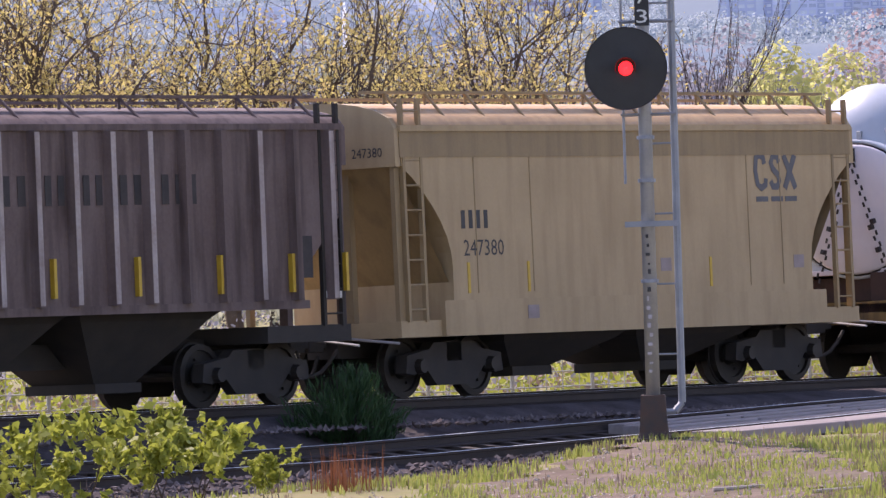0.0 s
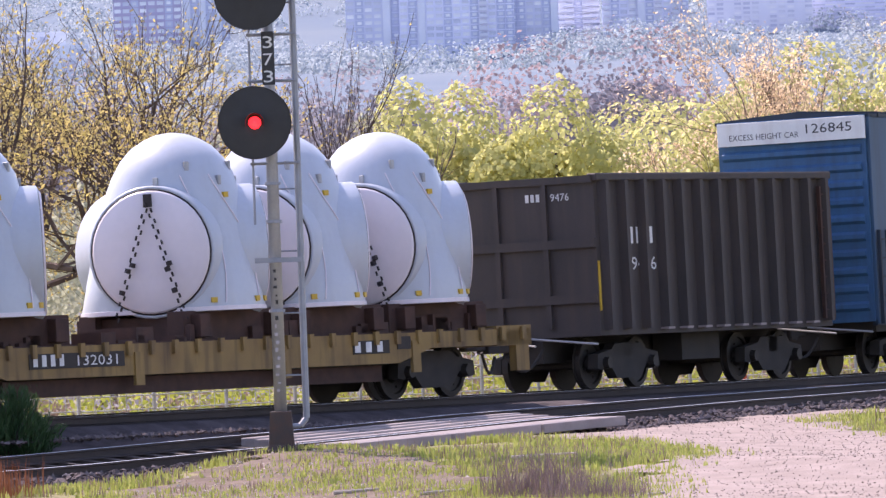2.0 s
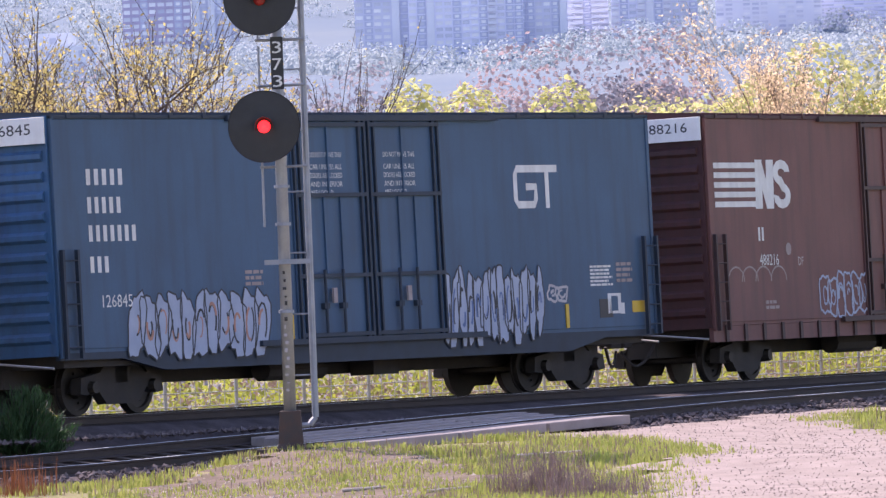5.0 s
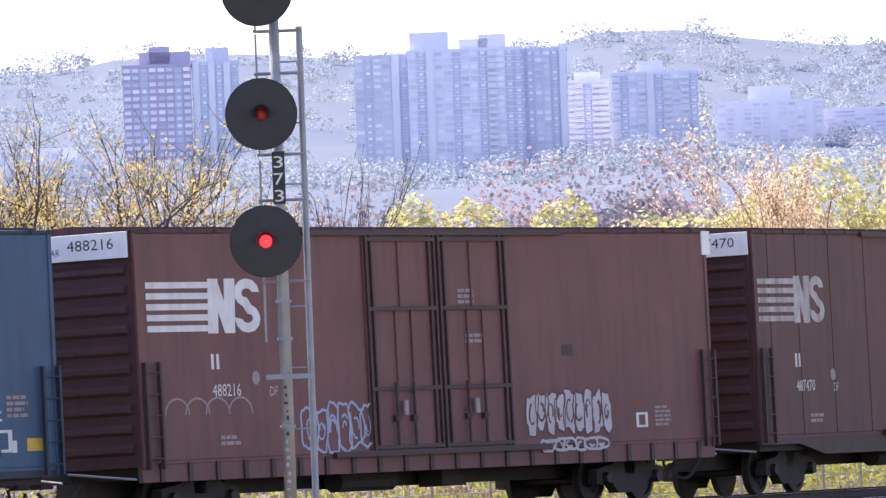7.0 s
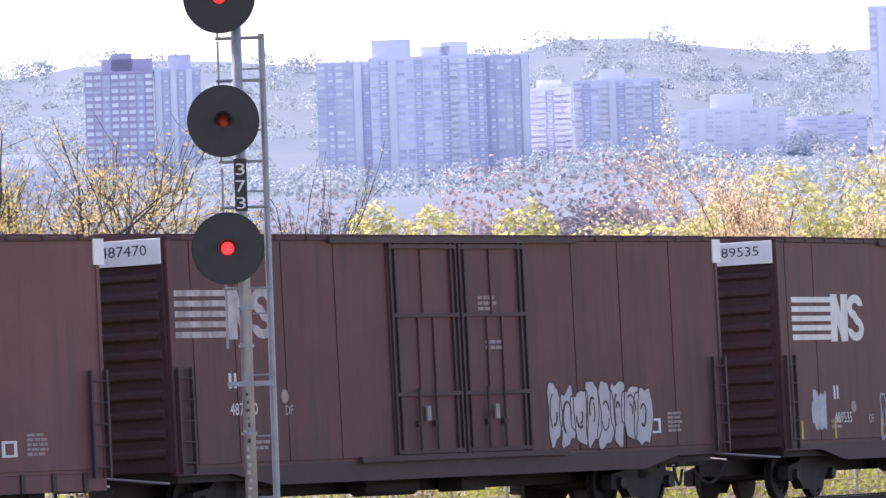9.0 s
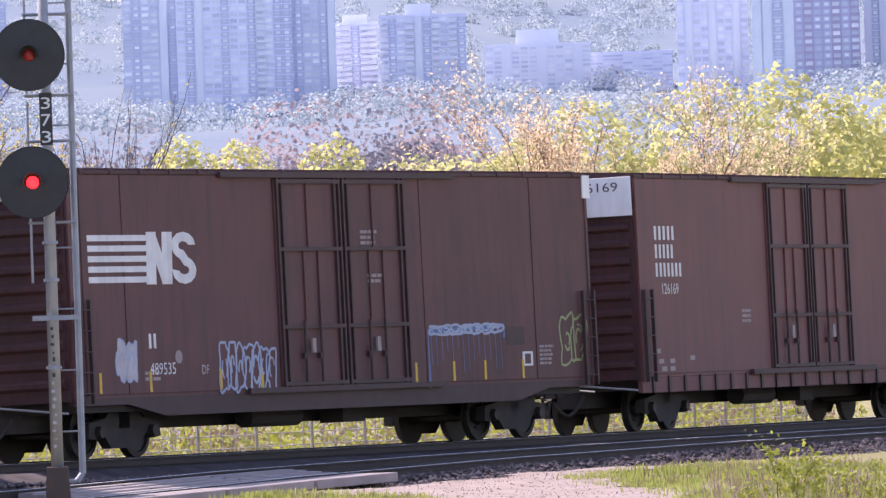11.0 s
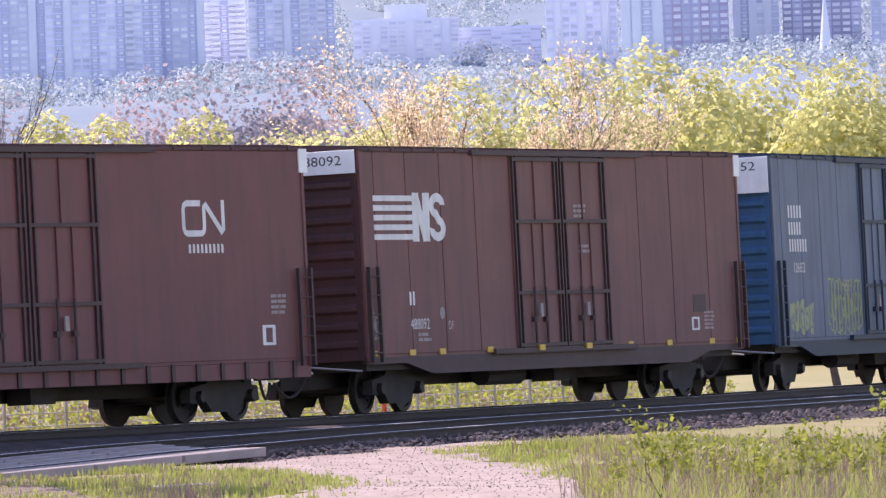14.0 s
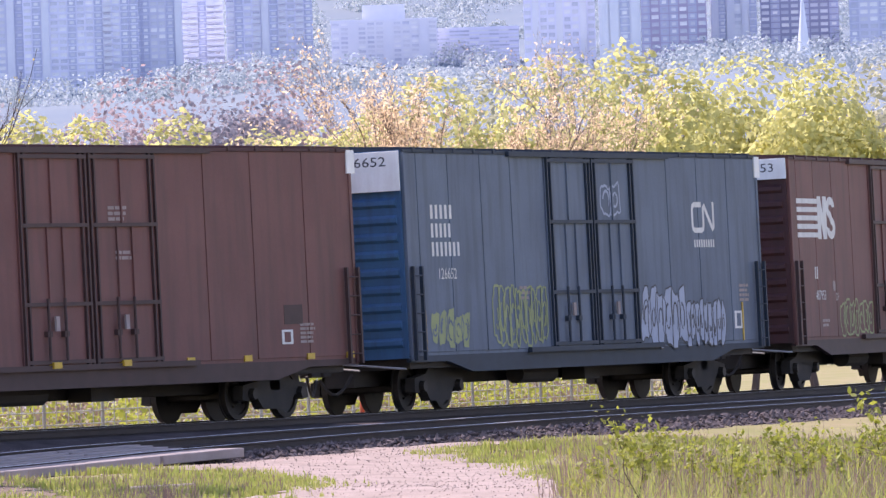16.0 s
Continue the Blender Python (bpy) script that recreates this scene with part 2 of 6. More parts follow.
    "tower_pale": material("concrete cladding paled by haze tint", (0.82, 0.83, 0.95), (0.75, 0.76, 0.90), 0.8, scale=0.05, fine=0.4, bump=0),
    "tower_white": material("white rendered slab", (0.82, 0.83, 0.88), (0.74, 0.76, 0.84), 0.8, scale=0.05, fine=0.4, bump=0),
    "tower_brick": material("brick cladding with mauve haze tint", (0.52, 0.47, 0.63), (0.46, 0.42, 0.57), 0.85, scale=0.05, fine=0.4, bump=0),
    "tower_slate": material("grey cladding with lavender haze tint", (0.68, 0.70, 0.82), (0.62, 0.64, 0.78), 0.75, scale=0.05, fine=0.4, bump=0),
    # reflected sky is painted into the panes as pale and white tones
    "pane": material("window glass with painted sky reflection", (0.42, 0.46, 0.61), (1.0, 1.0, 1.0), 0.2, scale=0.2, bump=0, obj_random=0.9),
    "fence": material("grey fence pipe", (0.42, 0.42, 0.42), (0.33, 0.33, 0.33), 0.5, metal=0.3, scale=5, bump=0.05),
    "orange": material("orange marker post", (0.60, 0.09, 0.04), (0.50, 0.07, 0.03), 0.5, scale=5, bump=0),
    "wood_pale": material("bleached driftwood log", (0.50, 0.43, 0.36), (0.36, 0.30, 0.25), 0.85, scale=4, bump=0.3),
    "chain": material("black tie-down chain", (0.025, 0.02, 0.02), (0.04, 0.03, 0.03), 0.6, metal=0.4, scale=8, bump=0),
    "tag_pale": material("pale blue spray paint", (0.36, 0.41, 0.52), (0.28, 0.33, 0.44), 0.6, scale=3, bump=0),
    "tag_white": material("white spray paint", (0.50, 0.48, 0.49), (0.36, 0.34, 0.36), 0.6, scale=3, bump=0),
    "tag_black": material("black spray paint", (0.02, 0.022, 0.028), (0.035, 0.038, 0.045), 0.6, scale=3, bump=0),
    "tag_pink": material("orange-pink spray paint", (0.45, 0.22, 0.14), (0.36, 0.18, 0.14), 0.6, scale=3, bump=0),
    "tag_green": material("yellow-green spray paint", (0.30, 0.34, 0.14), (0.24, 0.28, 0.13), 0.6, scale=3, bump=0),
    "tag_blue": material("mid blue spray paint", (0.10, 0.17, 0.34), (0.08, 0.13, 0.27), 0.6, scale=3, bump=0),
}


# ---- mesh helpers ----
def box(bm, x0, x1, y0, y1, z0, z1):
    v = [bm.verts.new(p) for p in ((x0, y0, z0), (x1, y0, z0), (x1, y1, z0), (x0, y1, z0), (x0, y0, z1), (x1, y0, z1), (x1, y1, z1), (x0, y1, z1))]
    for q in ((0, 3, 2, 1), (4, 5, 6, 7), (0, 1, 5, 4), (1, 2, 6, 5), (2, 3, 7, 6), (3, 0, 4, 7)):
        bm.faces.new([v[i] for i in q])
    return bm


def tube(bm, p, q, r0, r1=None, seg=8, caps=True):
    p, q = Vector(p), Vector(q)
    r1 = r0 if r1 is None else r1
    m = (q - p).to_track_quat("Z", "Y").to_matrix()
    a, b = [], []
    for i in range(seg):
        d = m @ Vector((math.cos(2 * math.pi * i / seg), math.sin(2 * math.pi * i / seg), 0))
        a.append(bm.verts.new(p + d * r0))
        b.append(bm.verts.new(q + d * r1))
    for i in range(seg):
        bm.faces.new((a[i], a[(i + 1) % seg], b[(i + 1) % seg], b[i]))
    if caps:
        bm.faces.new(a[::-1])
        bm.faces.new(b)
    return bm


def prism(bm, pts, axis, lo, hi):
    """Extrudes an outline of 2D points: axis 'y' takes (x, z), 'x' takes (y, z), 'z' takes (x, y)."""
    def at(p, d):
        return {"y": (p[0], d, p[1]), "x": (d, p[0], p[1]), "z": (p[0], p[1], d)}[axis]
    a = [bm.verts.new(at(p, lo)) for p in pts]
    b = [bm.verts.new(at(p, hi)) for p in pts]
    n = len(pts)
    for i in range(n):
        bm.faces.new((a[i], a[(i + 1) % n], b[(i + 1) % n], b[i]))
    bm.faces.new(a[::-1])
    bm.faces.new(b)
    return bm


def loft(bm, rings, closed=True):
    rows = [[bm.verts.new(p) for p in r] for r in rings]
    n = len(rows[0])
    for a, b in zip(rows, rows[1:]):
        for i in range(n if closed else n - 1):
            j = (i + 1) % n
            bm.faces.new((a[i], a[j], b[j], b[i]))
    return rows


def finish(bm, name, mat, smooth=False, bevel=0.0):
    bmesh.ops.recalc_face_normals(bm, faces=bm.faces)
    if bevel:
        bmesh.ops.bevel(bm, geom=bm.edges[:], offset=bevel, segments=1, affect="EDGES", clamp_overlap=True)
    me = bpy.data.meshes.new(name)
    bm.to_mesh(me)
    bm.free()
    me.materials.append(M[mat])
    if smooth:
        for p in me.polygons:
            p.use_smooth = True
    return me


def part(name, bm, mat, parent=None, label="", smooth=False, bevel=0.0):
    me = bm if isinstance(bm, bpy.types.Mesh) else finish(bm, name, mat, smooth, bevel)
    ob = new(name, me)
    ob.parent = parent
    return tagged(ob, label)


def arrays(name, verts, faces, mat, smooth=False):
    me = bpy.data.meshes.new(name)
    me.from_pydata(verts, [], faces)
    me.materials.append(M[mat])
    if smooth:
        for p in me.polygons:
            p.use_smooth = True
    return me


def empty(name, label, category, group="", kind=""):
    return tagged(new(name), label, category, group, kind)


def B():
    return bmesh.new()


def lettering(text, size, mat, width=0.0):
    """A thin mesh of words in the built-in font, in x and z, its left foot at the origin, facing -y."""
    cu = bpy.data.curves.new("words", "FONT")
    cu.body, cu.size, cu.extrude, cu.resolution_u, cu.space_line = text, size, 0.0, 2, 1.0
    ob = bpy.data.objects.new("words", cu)
    scene.collection.objects.link(ob)
    me = bpy.data.meshes.new_from_object(ob.evaluated_get(bpy.context.evaluated_depsgraph_get()))
    bpy.data.objects.remove(ob)
    xs = [v.co.x for v in me.vertices]
    k = width / (max(xs) - min(xs)) if width else 1.0
    x0 = min(xs)
    for v in me.vertices:
        v.co = ((v.co.x - x0) * k, 0, v.co.y)
    me.materials.clear()
    me.materials.append(M[mat])
    return me


# ---- the line of the track: straight, then bending away, then straight again ----
BEND, BEND_FROM, BEND_TO = 0.00519, -10.0, 62.0


def track(s):
    if s <= BEND_FROM:
        return Vector((s, 0.0)), 0.0
    u = min(s, BEND_TO) - BEND_FROM
    th = BEND * u
    p = Vector((BEND_FROM + math.sin(th) / BEND, (1 - math.cos(th)) / BEND))
    if s > BEND_TO:
        p += Vector((math.cos(th), math.sin(th))) * (s - BEND_TO)
    return p, th


def beside(s, off, z=0.0):
    p, th = track(s)
    return Vector((p.x - math.sin(th) * off, p.y + math.cos(th) * off, z))


def away(bearing, d, z=0.0):
    """A place at a compass bearing (degrees from +x) and a distance from where the lens stands."""
    a = radians(bearing)
    return Vector((EYE.x + math.cos(a) * d, EYE.y + math.sin(a) * d, z))


# ---- ground, tracks, road ----
def where(x, y):
    """Along and across the track for a place on the ground."""
    if x <= BEND_FROM:
        return x, y
    r = 1 / BEND
    dx, dy = x - BEND_FROM, r - y
    th = math.atan2(dx, dy)
    if th > BEND * (BEND_TO - BEND_FROM) or dy <= 0:
        p, t = track(BEND_TO)
        d = Vector((x, y)) - p
        return BEND_TO + d.x * math.cos(t) + d.y * math.sin(t), -d.x * math.sin(t) + d.y * math.cos(t)
    return BEND_FROM + th * r, r - math.hypot(dx, dy)


def far_rail_z(s):
    return float(np.interp(s, (-60, -15, -7.5, -2.5, 4, 13, 60), (-0.95, -0.53, -0.36, -0.24, -0.16, -0.10, -0.08)))


def near_rail_z(s):
    return far_rail_z(s) - float(np.interp(s, (-15, -5, 5, 30), (0.16, 0.15, 0.09, 0.05)))


def ground_z(x, y):
    s, off = where(x, y)
    a = near_rail_z(s) - 0.26
    b = float(np.interp(s, (-40, -25, -17, -12.5, 0), (-1.5, -1.16, -0.96, -0.64, -0.58)))
    z = float(np.interp(off, (-90, -40, -14, -7.5, -6.2, -2.5, -1.8, 3, 6, 30, 80), (-1.75, -1.4, min(b - 0.12, -0.86), b, a - 0.06, a, -0.3, -0.3, -0.55, -0.7, -1.0)))
    d = math.hypot(x + 12.1, y + 7.2)
    z = z + (-0.60 - z) * max(0.0, 1 - d / 2.2) if d < 2.2 else z
    return z + 0.035 * noise.noise((x * 0.5, y * 0.5, 0)) + (0.05 * noise.noise((x * 0.11, y * 0.11, 5)))


def spread(lo, hi, step):
    inner = list(np.arange(lo, hi + 0.01, step))
    g, out = step, hi
    tail = []
    while out < 5200:
        g *= 1.35
        out += g
        tail.append(out)
    g, out = step, lo
    head = []
    while out > -5200:
        g *= 1.35
        out -= g
        head.append(out)
    return head[::-1] + inner + tail


def within(outline, x, y):
    odd = False
    for (x0, y0), (x1, y1) in zip(outline, outline[1:] + outline[:1]):
        if (y0 > y) != (y1 > y) and x < (x1 - x0) * (y - y0) / (y1 - y0) + x0:
            odd = not odd
    return odd


# outlines given along the track: the gravel road to the crossing, the bare patch by the signal
def ring(pts):
    return [tuple(beside(s, o).xy) for s, o in pts]


ROAD = ring(((-8.5, -6.3), (9, -6.3), (7.5, -7.6), (1.0, -8.8), (-3.7, -13.9), (-12.3, -20.5), (-24, -32), (-34, -32), (-25, -22.5), (-16.5, -17), (-10.5, -13.9), (-6.4, -9.6), (-6.2, -7.6)))
DIRT = ring(((-13.2, -7.0), (-11.0, -8.2), (-13.5, -11.0), (-17, -14.5), (-23, -17), (-25, -14), (-19, -9.5)))


def bed_z(x, y):
    """The ground's own sheet, dug out a little where a road bed lies on it."""
    near = sum(within(o, x + a, y + b) for o in (ROAD, DIRT) for a, b in ((0, 0), (0.7, 0), (-0.7, 0), (0, 0.7), (0, -0.7)))
    return ground_z(x, y) - 0.03 * min(near, 5)


gx, gy = spread(-62, 92, 1.0), spread(-48, 64, 1.0)
verts = [(x, y, bed_z(x, y) if -62 < x < 40 and -48 < y < 5 else ground_z(x, y)) for y in gy for x in gx]
nx = len(gx)
faces = [(j * nx + i, j * nx + i + 1, (j + 1) * nx + i + 1, (j + 1) * nx + i) for j in range(len(gy) - 1) for i in range(nx - 1)]
ground = tagged(new("ground", arrays("ground", verts, faces, "soil", True)), "rough spring grass ground with bare patches", "ground", kind="structure")


def strip(name, mat, s0, s1, offs, zs, label, step=1.0, wobble=0.0):
    """A sheet laid along the track between offsets."""
    v, f = [], []
    n = int((s1 - s0) / step) + 1
    for i in range(n):
        s = s0 + i * step
        for k, o in enumerate(offs):
            z = zs[k](s) if callable(zs[k]) else zs[k]
            p = beside(s, o + wobble * noise.noise((s * 0.7, k * 3.1, 0)), z + 0.04 * wobble * noise.noise((s * 2, o * 2, 3)))
            v.append(p)
    m = len(offs)
    for i in range(n - 1):
        for k in range(m - 1):
            f.append((i * m + k, (i + 1) * m + k, (i + 1) * m + k + 1, i * m + k + 1))
    ob = new(name, arrays(name, v, f, mat, True))
    return tagged(ob, label, name.split("_")[0], kind="structure")


strip("ballast_main", "ballast", -70, 190, (-3.2, -2.7, -1.7, 1.7, 3.2), (lambda s: far_rail_z(s) - 0.3, lambda s: far_rail_z(s) * 0.6 - 0.22, -0.16, -0.16, -0.6), "dark stone ballast bed under the train", wobble=0.3)
strip("ballast_siding", "ballast", -70, 190, (-6.4, -5.5, -3.1, -2.6), (lambda s: near_rail_z(s) - 0.42, lambda s: near_rail_z(s) - 0.19, lambda s: far_rail_z(s) - 0.19, lambda s: far_rail_z(s) - 0.3), "grey-mauve stone ballast bed of the near track", wobble=0.3)

RAIL = ((-0.07, -0.17), (0.07, -0.17), (0.07, -0.155), (0.012, -0.13), (0.012, -0.045), (0.036, -0.035), (0.036, -0.004), (-0.036, -0.004), (-0.036, -0.035), (-0.012, -0.045), (-0.012, -0.13), (-0.07, -0.155))


def rail(name, off, zf, thing):
    bm, top = B(), B()
    rings, head = [], []
    for i in range(int((190 + 70) / 1.5)):
        s = -70 + 1.5 * i
        z = zf(s)
        rings.append([beside(s, off + a, z + b) for a, b in RAIL])
        head.append([beside(s, off + a, z + b) for a, b in ((-0.034, -0.003), (0.034, -0.003), (0.030, 0.0), (-0.030, 0.0))])
    loft(bm, rings)
    loft(top, head)
    r = part("rail", bm, "rail", thing)
    part("rail_head", top, "rail_top", r, "polished bright running surface")
    return r


main_track = empty("main_track", "rusty steel track under the passing train", "railway track", kind="structure")
near_track = empty("near_track", "rusty steel track with bright rail heads beside the signal", "railway track", kind="structure")
for o in (-0.755, 0.755):
    rail("rail", o, lambda s: 0.0, main_track)
rail("rail", -3.6, far_rail_z, near_track)
rail("rail", -5.05, near_rail_z, near_track)
tie_me = finish(box(B(), -0.115, 0.115, -1.3, 1.3, -0.17, 0.0), "tie", "tie")
for tr, off, zf in ((main_track, 0.0, lambda s: -0.165), (near_track, -4.3, lambda s: (near_rail_z(s) + far_rail_z(s)) / 2 - 0.165)):
    for i in range(150):
        s = -30 + i * 0.56
        p, th = track(s)
        t = new("tie", tie_me)
        t.parent = tr
        lean = 0.0 if off == 0 else math.degrees(math.atan2(far_rail_z(s) - near_rail_z(s), 1.45))
        t.matrix_basis = pose(*beside(s, off, zf(s)), 0, 0, math.degrees(th)) @ pose(0, 0, 0, lean, 0, 0)

# Gravel road that meets the crossing, and a bare dirt patch by the signal
def ground_patch(name, mat, outline, lift, label, step=0.8, edge=0.5):
    """A sheet on the ground inside an outline of (x, y), its rim uneven."""
    xs, ys = [p[0] for p in outline], [p[1] for p in outline]
    def inside(x, y):
        x += edge * noise.noise((x * 0.6, y * 0.6, 9))
        y += edge * noise.noise((x * 0.6, y * 0.6, 19))
        odd = False
        for (x0, y0), (x1, y1) in zip(outline, outline[1:] + outline[:1]):
            if (y0 > y) != (y1 > y) and x < (x1 - x0) * (y - y0) / (y1 - y0) + x0:
                odd = not odd
        return odd
    v, f, ids = [], [], {}
    nxs, nys = int((max(xs) - min(xs)) / step) + 3, int((max(ys) - min(ys)) / step) + 3
    def vid(i, j):
        if (i, j) not in ids:
            x, y = min(xs) - step + i * step, min(ys) - step + j * step
            ids[i, j] = len(v)
            v.append((x, y, ground_z(x, y) + lift))
        return ids[i, j]
    for i in range(nxs):
        for j in range(nys):
            if inside(min(xs) - step + (i + 0.5) * step, min(ys) - step + (j + 0.5) * step):
                f.append((vid(i, j), vid(i + 1, j), vid(i + 1, j + 1), vid(i, j + 1)))
    return tagged(new(name, arrays(name, v, f, mat, True)), label, name.split("_")[0], kind="structure")


ground_patch("road_gravel", "gravel", ROAD, 0.05, "pinkish gravel road sweeping up to the crossing", step=0.25, edge=1.0)
ground_patch("dirt_patch", "dirt", DIRT, 0.035, "bare dirt with chippings round the signal", step=0.35, edge=0.8)

crossing = empty("crossing_planks", "weathered grey timber planks of a level crossing", "crossing", kind="structure")
plank_me = finish(box(B(), 0, 2.58, -0.15, 0.15, -0.16, 0.0), "plank", "plank", bevel=0.012)
for o in (-5.98, -5.67, -5.36, -4.74, -4.43, -4.12, -3.86):
    for i in range(3):
        s = -8.6 + i * 2.6
        za, zb = ((near_rail_z(q) - 0.02 + (0.0 if o < -5 else (o + 5.05) / 1.45 * (far_rail_z(q) - near_rail_z(q)))) for q in (s, s + 2.58))
        pl = part("plank", plank_me, "plank", crossing)
        pl.matrix_basis = pose(*beside(s, o, za), 0, -math.degrees(math.atan2(zb - za, 2.58)), math.degrees(track(s + 1.3)[1]))


# ---- distance: hill, towers ----
def hill_z(d):
    return float(np.interp(d, (1400, 2000, 2500, 3000, 3500, 4000, 4700), (-3, 38, 74, 94, 138, 186, 190)))


v, f = [], []
N, K = 60, 26
for i in range(N + 1):
    b = 18 + 34 * i / N
    for k in range(K + 1):
        d = 1400 + 3300 * k / K
        p = away(b, d)
        rise = hill_z(d) * (1 + 0.03 * math.sin(b * 1.9) + 0.035 * noise.noise((b * 0.8, d * 0.002, 1)))
        v.append((p.x, p.y, rise + 4 * noise.noise((b * 3, d * 0.01, 2))))
f = [(i * (K + 1) + k, i * (K + 1) + k + 1, (i + 1) * (K + 1) + k + 1, (i + 1) * (K + 1) + k) for i in range(N) for k in range(K)]
tagged(new("hill", arrays("hill", v, f, "hill", True)), "wooded escarpment behind the town, paled by painted haze", "hill", kind="structure")

pane_me = {}


def shared(key, make, mat):
    if key not in pane_me:
        pane_me[key] = finish(make(), key[0], mat)
    return pane_me[key]


def tower(bearing, d, width, depth, z1, storeys, bays, mat, label, turn=0.0, pattern="w", plant=(), base=None, name="apartment_tower"):
    """A block with slab edges; each bay by its letter: w window, d grey strip with recess shade in its colour, b white
    balcony, s blank pale strip, r ribbon window.
    """
    p = away(bearing, d)
    z0 = hill_z(d) - 14 if base is None else base
    th = empty(name, label, "building", "towers of the town")
    th.matrix_basis = pose(p.x, p.y, z0, 0, 0, bearing - 90 + turn)
    hgt = z1 - z0
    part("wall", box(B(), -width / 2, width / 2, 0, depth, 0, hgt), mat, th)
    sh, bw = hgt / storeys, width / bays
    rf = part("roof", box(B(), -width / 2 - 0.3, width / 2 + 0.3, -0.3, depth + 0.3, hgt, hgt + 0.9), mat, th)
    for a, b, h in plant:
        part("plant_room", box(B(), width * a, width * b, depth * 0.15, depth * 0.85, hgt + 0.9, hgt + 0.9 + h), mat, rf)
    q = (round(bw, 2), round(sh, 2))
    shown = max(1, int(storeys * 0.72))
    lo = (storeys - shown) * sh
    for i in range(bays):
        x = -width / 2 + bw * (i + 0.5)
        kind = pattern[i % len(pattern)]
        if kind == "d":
            # darker raised strip stands in for the shade of a recess
            part("bay_strip", box(B(), x - bw * 0.46, x + bw * 0.46, -0.25, 0.0, lo, hgt - 0.5), "tower_bay_shade", th)
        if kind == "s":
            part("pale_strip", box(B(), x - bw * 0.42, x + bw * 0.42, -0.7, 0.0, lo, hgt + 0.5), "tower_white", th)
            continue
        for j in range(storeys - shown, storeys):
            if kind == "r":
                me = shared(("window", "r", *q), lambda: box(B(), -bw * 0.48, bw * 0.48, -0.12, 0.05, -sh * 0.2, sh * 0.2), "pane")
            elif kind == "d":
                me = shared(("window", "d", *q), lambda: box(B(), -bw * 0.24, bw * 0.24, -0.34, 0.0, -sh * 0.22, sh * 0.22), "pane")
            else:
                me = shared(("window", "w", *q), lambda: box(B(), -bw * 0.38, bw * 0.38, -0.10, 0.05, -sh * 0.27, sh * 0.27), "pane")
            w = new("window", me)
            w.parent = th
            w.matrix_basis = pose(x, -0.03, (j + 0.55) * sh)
            if kind == "b":
                def rail_box():
                    bm = box(B(), -bw * 0.46, bw * 0.46, -1.5, -0.36, -0.1, 0.08)
                    return box(bm, -bw * 0.46, bw * 0.46, -1.5, -1.42, 0.08, 1.05)
                o = new("balcony", shared(("balcony", *q), rail_box, "tower_white"))
                o.parent = th
                o.matrix_basis = pose(x, 0, j * sh + 0.2)
    for j in range(storeys - shown, storeys):
        part("slab", box(B(), -width / 2 - 0.05, width / 2 + 0.05, -0.3, 0.0, j * sh - 0.12, j * sh + 0.22), mat, th)
    return th


D0 = 3000.0
# one tower in two blocks: shaded face coloured darker, lit flank paler
tower(37.53, D0, 25, 18, 137.0, 22, 8, "tower_brick", "shaded brick apartment tower face, painted darker, small bright windows", 0, "wwdw", ((-0.25, 0.5, 4.5), (-0.1, 0.2, 6.5)))
tower(37.12, D0 + 2, 17, 18, 137.5, 22, 6, "tower_slate", "lit flank of a brick apartment tower, painted paler, white strips", 0, "sdsd", ((-0.2, 0.3, 5.0),))
tower(35.86, D0, 30, 20, 137.5, 24, 9, "tower_slate", "wide apartment wing haze-tinted blue-grey, with bright bay windows", 0, "wdwwsdwd", ())
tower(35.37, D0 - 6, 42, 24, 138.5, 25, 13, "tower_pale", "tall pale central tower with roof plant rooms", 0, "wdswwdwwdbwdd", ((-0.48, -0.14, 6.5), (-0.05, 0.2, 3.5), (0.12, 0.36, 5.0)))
tower(34.83, D0, 18, 20, 138.0, 24, 6, "tower_slate", "apartment wing haze-tinted blue-grey, with a bright window column", 0, "ddwwds", ())
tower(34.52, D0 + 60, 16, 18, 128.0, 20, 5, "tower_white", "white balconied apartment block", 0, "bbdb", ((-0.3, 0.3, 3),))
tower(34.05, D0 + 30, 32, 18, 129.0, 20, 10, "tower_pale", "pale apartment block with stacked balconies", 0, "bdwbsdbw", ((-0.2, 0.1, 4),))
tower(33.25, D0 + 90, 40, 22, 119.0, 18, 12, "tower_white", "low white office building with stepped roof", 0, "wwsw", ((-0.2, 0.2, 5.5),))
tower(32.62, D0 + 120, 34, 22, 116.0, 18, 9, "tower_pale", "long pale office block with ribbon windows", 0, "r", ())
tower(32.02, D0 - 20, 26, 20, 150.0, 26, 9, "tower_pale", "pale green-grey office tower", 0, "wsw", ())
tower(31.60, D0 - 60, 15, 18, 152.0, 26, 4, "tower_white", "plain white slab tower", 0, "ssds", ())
tower(31.22, D0, 24, 20, 150.0, 26, 7, "tower_brick", "brick office tower haze-tinted mauve", 0, "dwddw", ())
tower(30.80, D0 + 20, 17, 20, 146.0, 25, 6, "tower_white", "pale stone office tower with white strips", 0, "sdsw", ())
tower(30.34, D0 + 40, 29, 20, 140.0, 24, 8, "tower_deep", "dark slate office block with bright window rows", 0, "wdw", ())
tower(29.65, D0, 36, 20, 146.0, 25, 10, "tower_slate", "office block haze-tinted blue-grey at the edge of town", 0, "dwwd", ())
tower(38.42, 2700, 30, 16, 97.0, 5, 10, "tower_white", "low pale works building on the slope", 5, "w", (), 78, name="works_building")
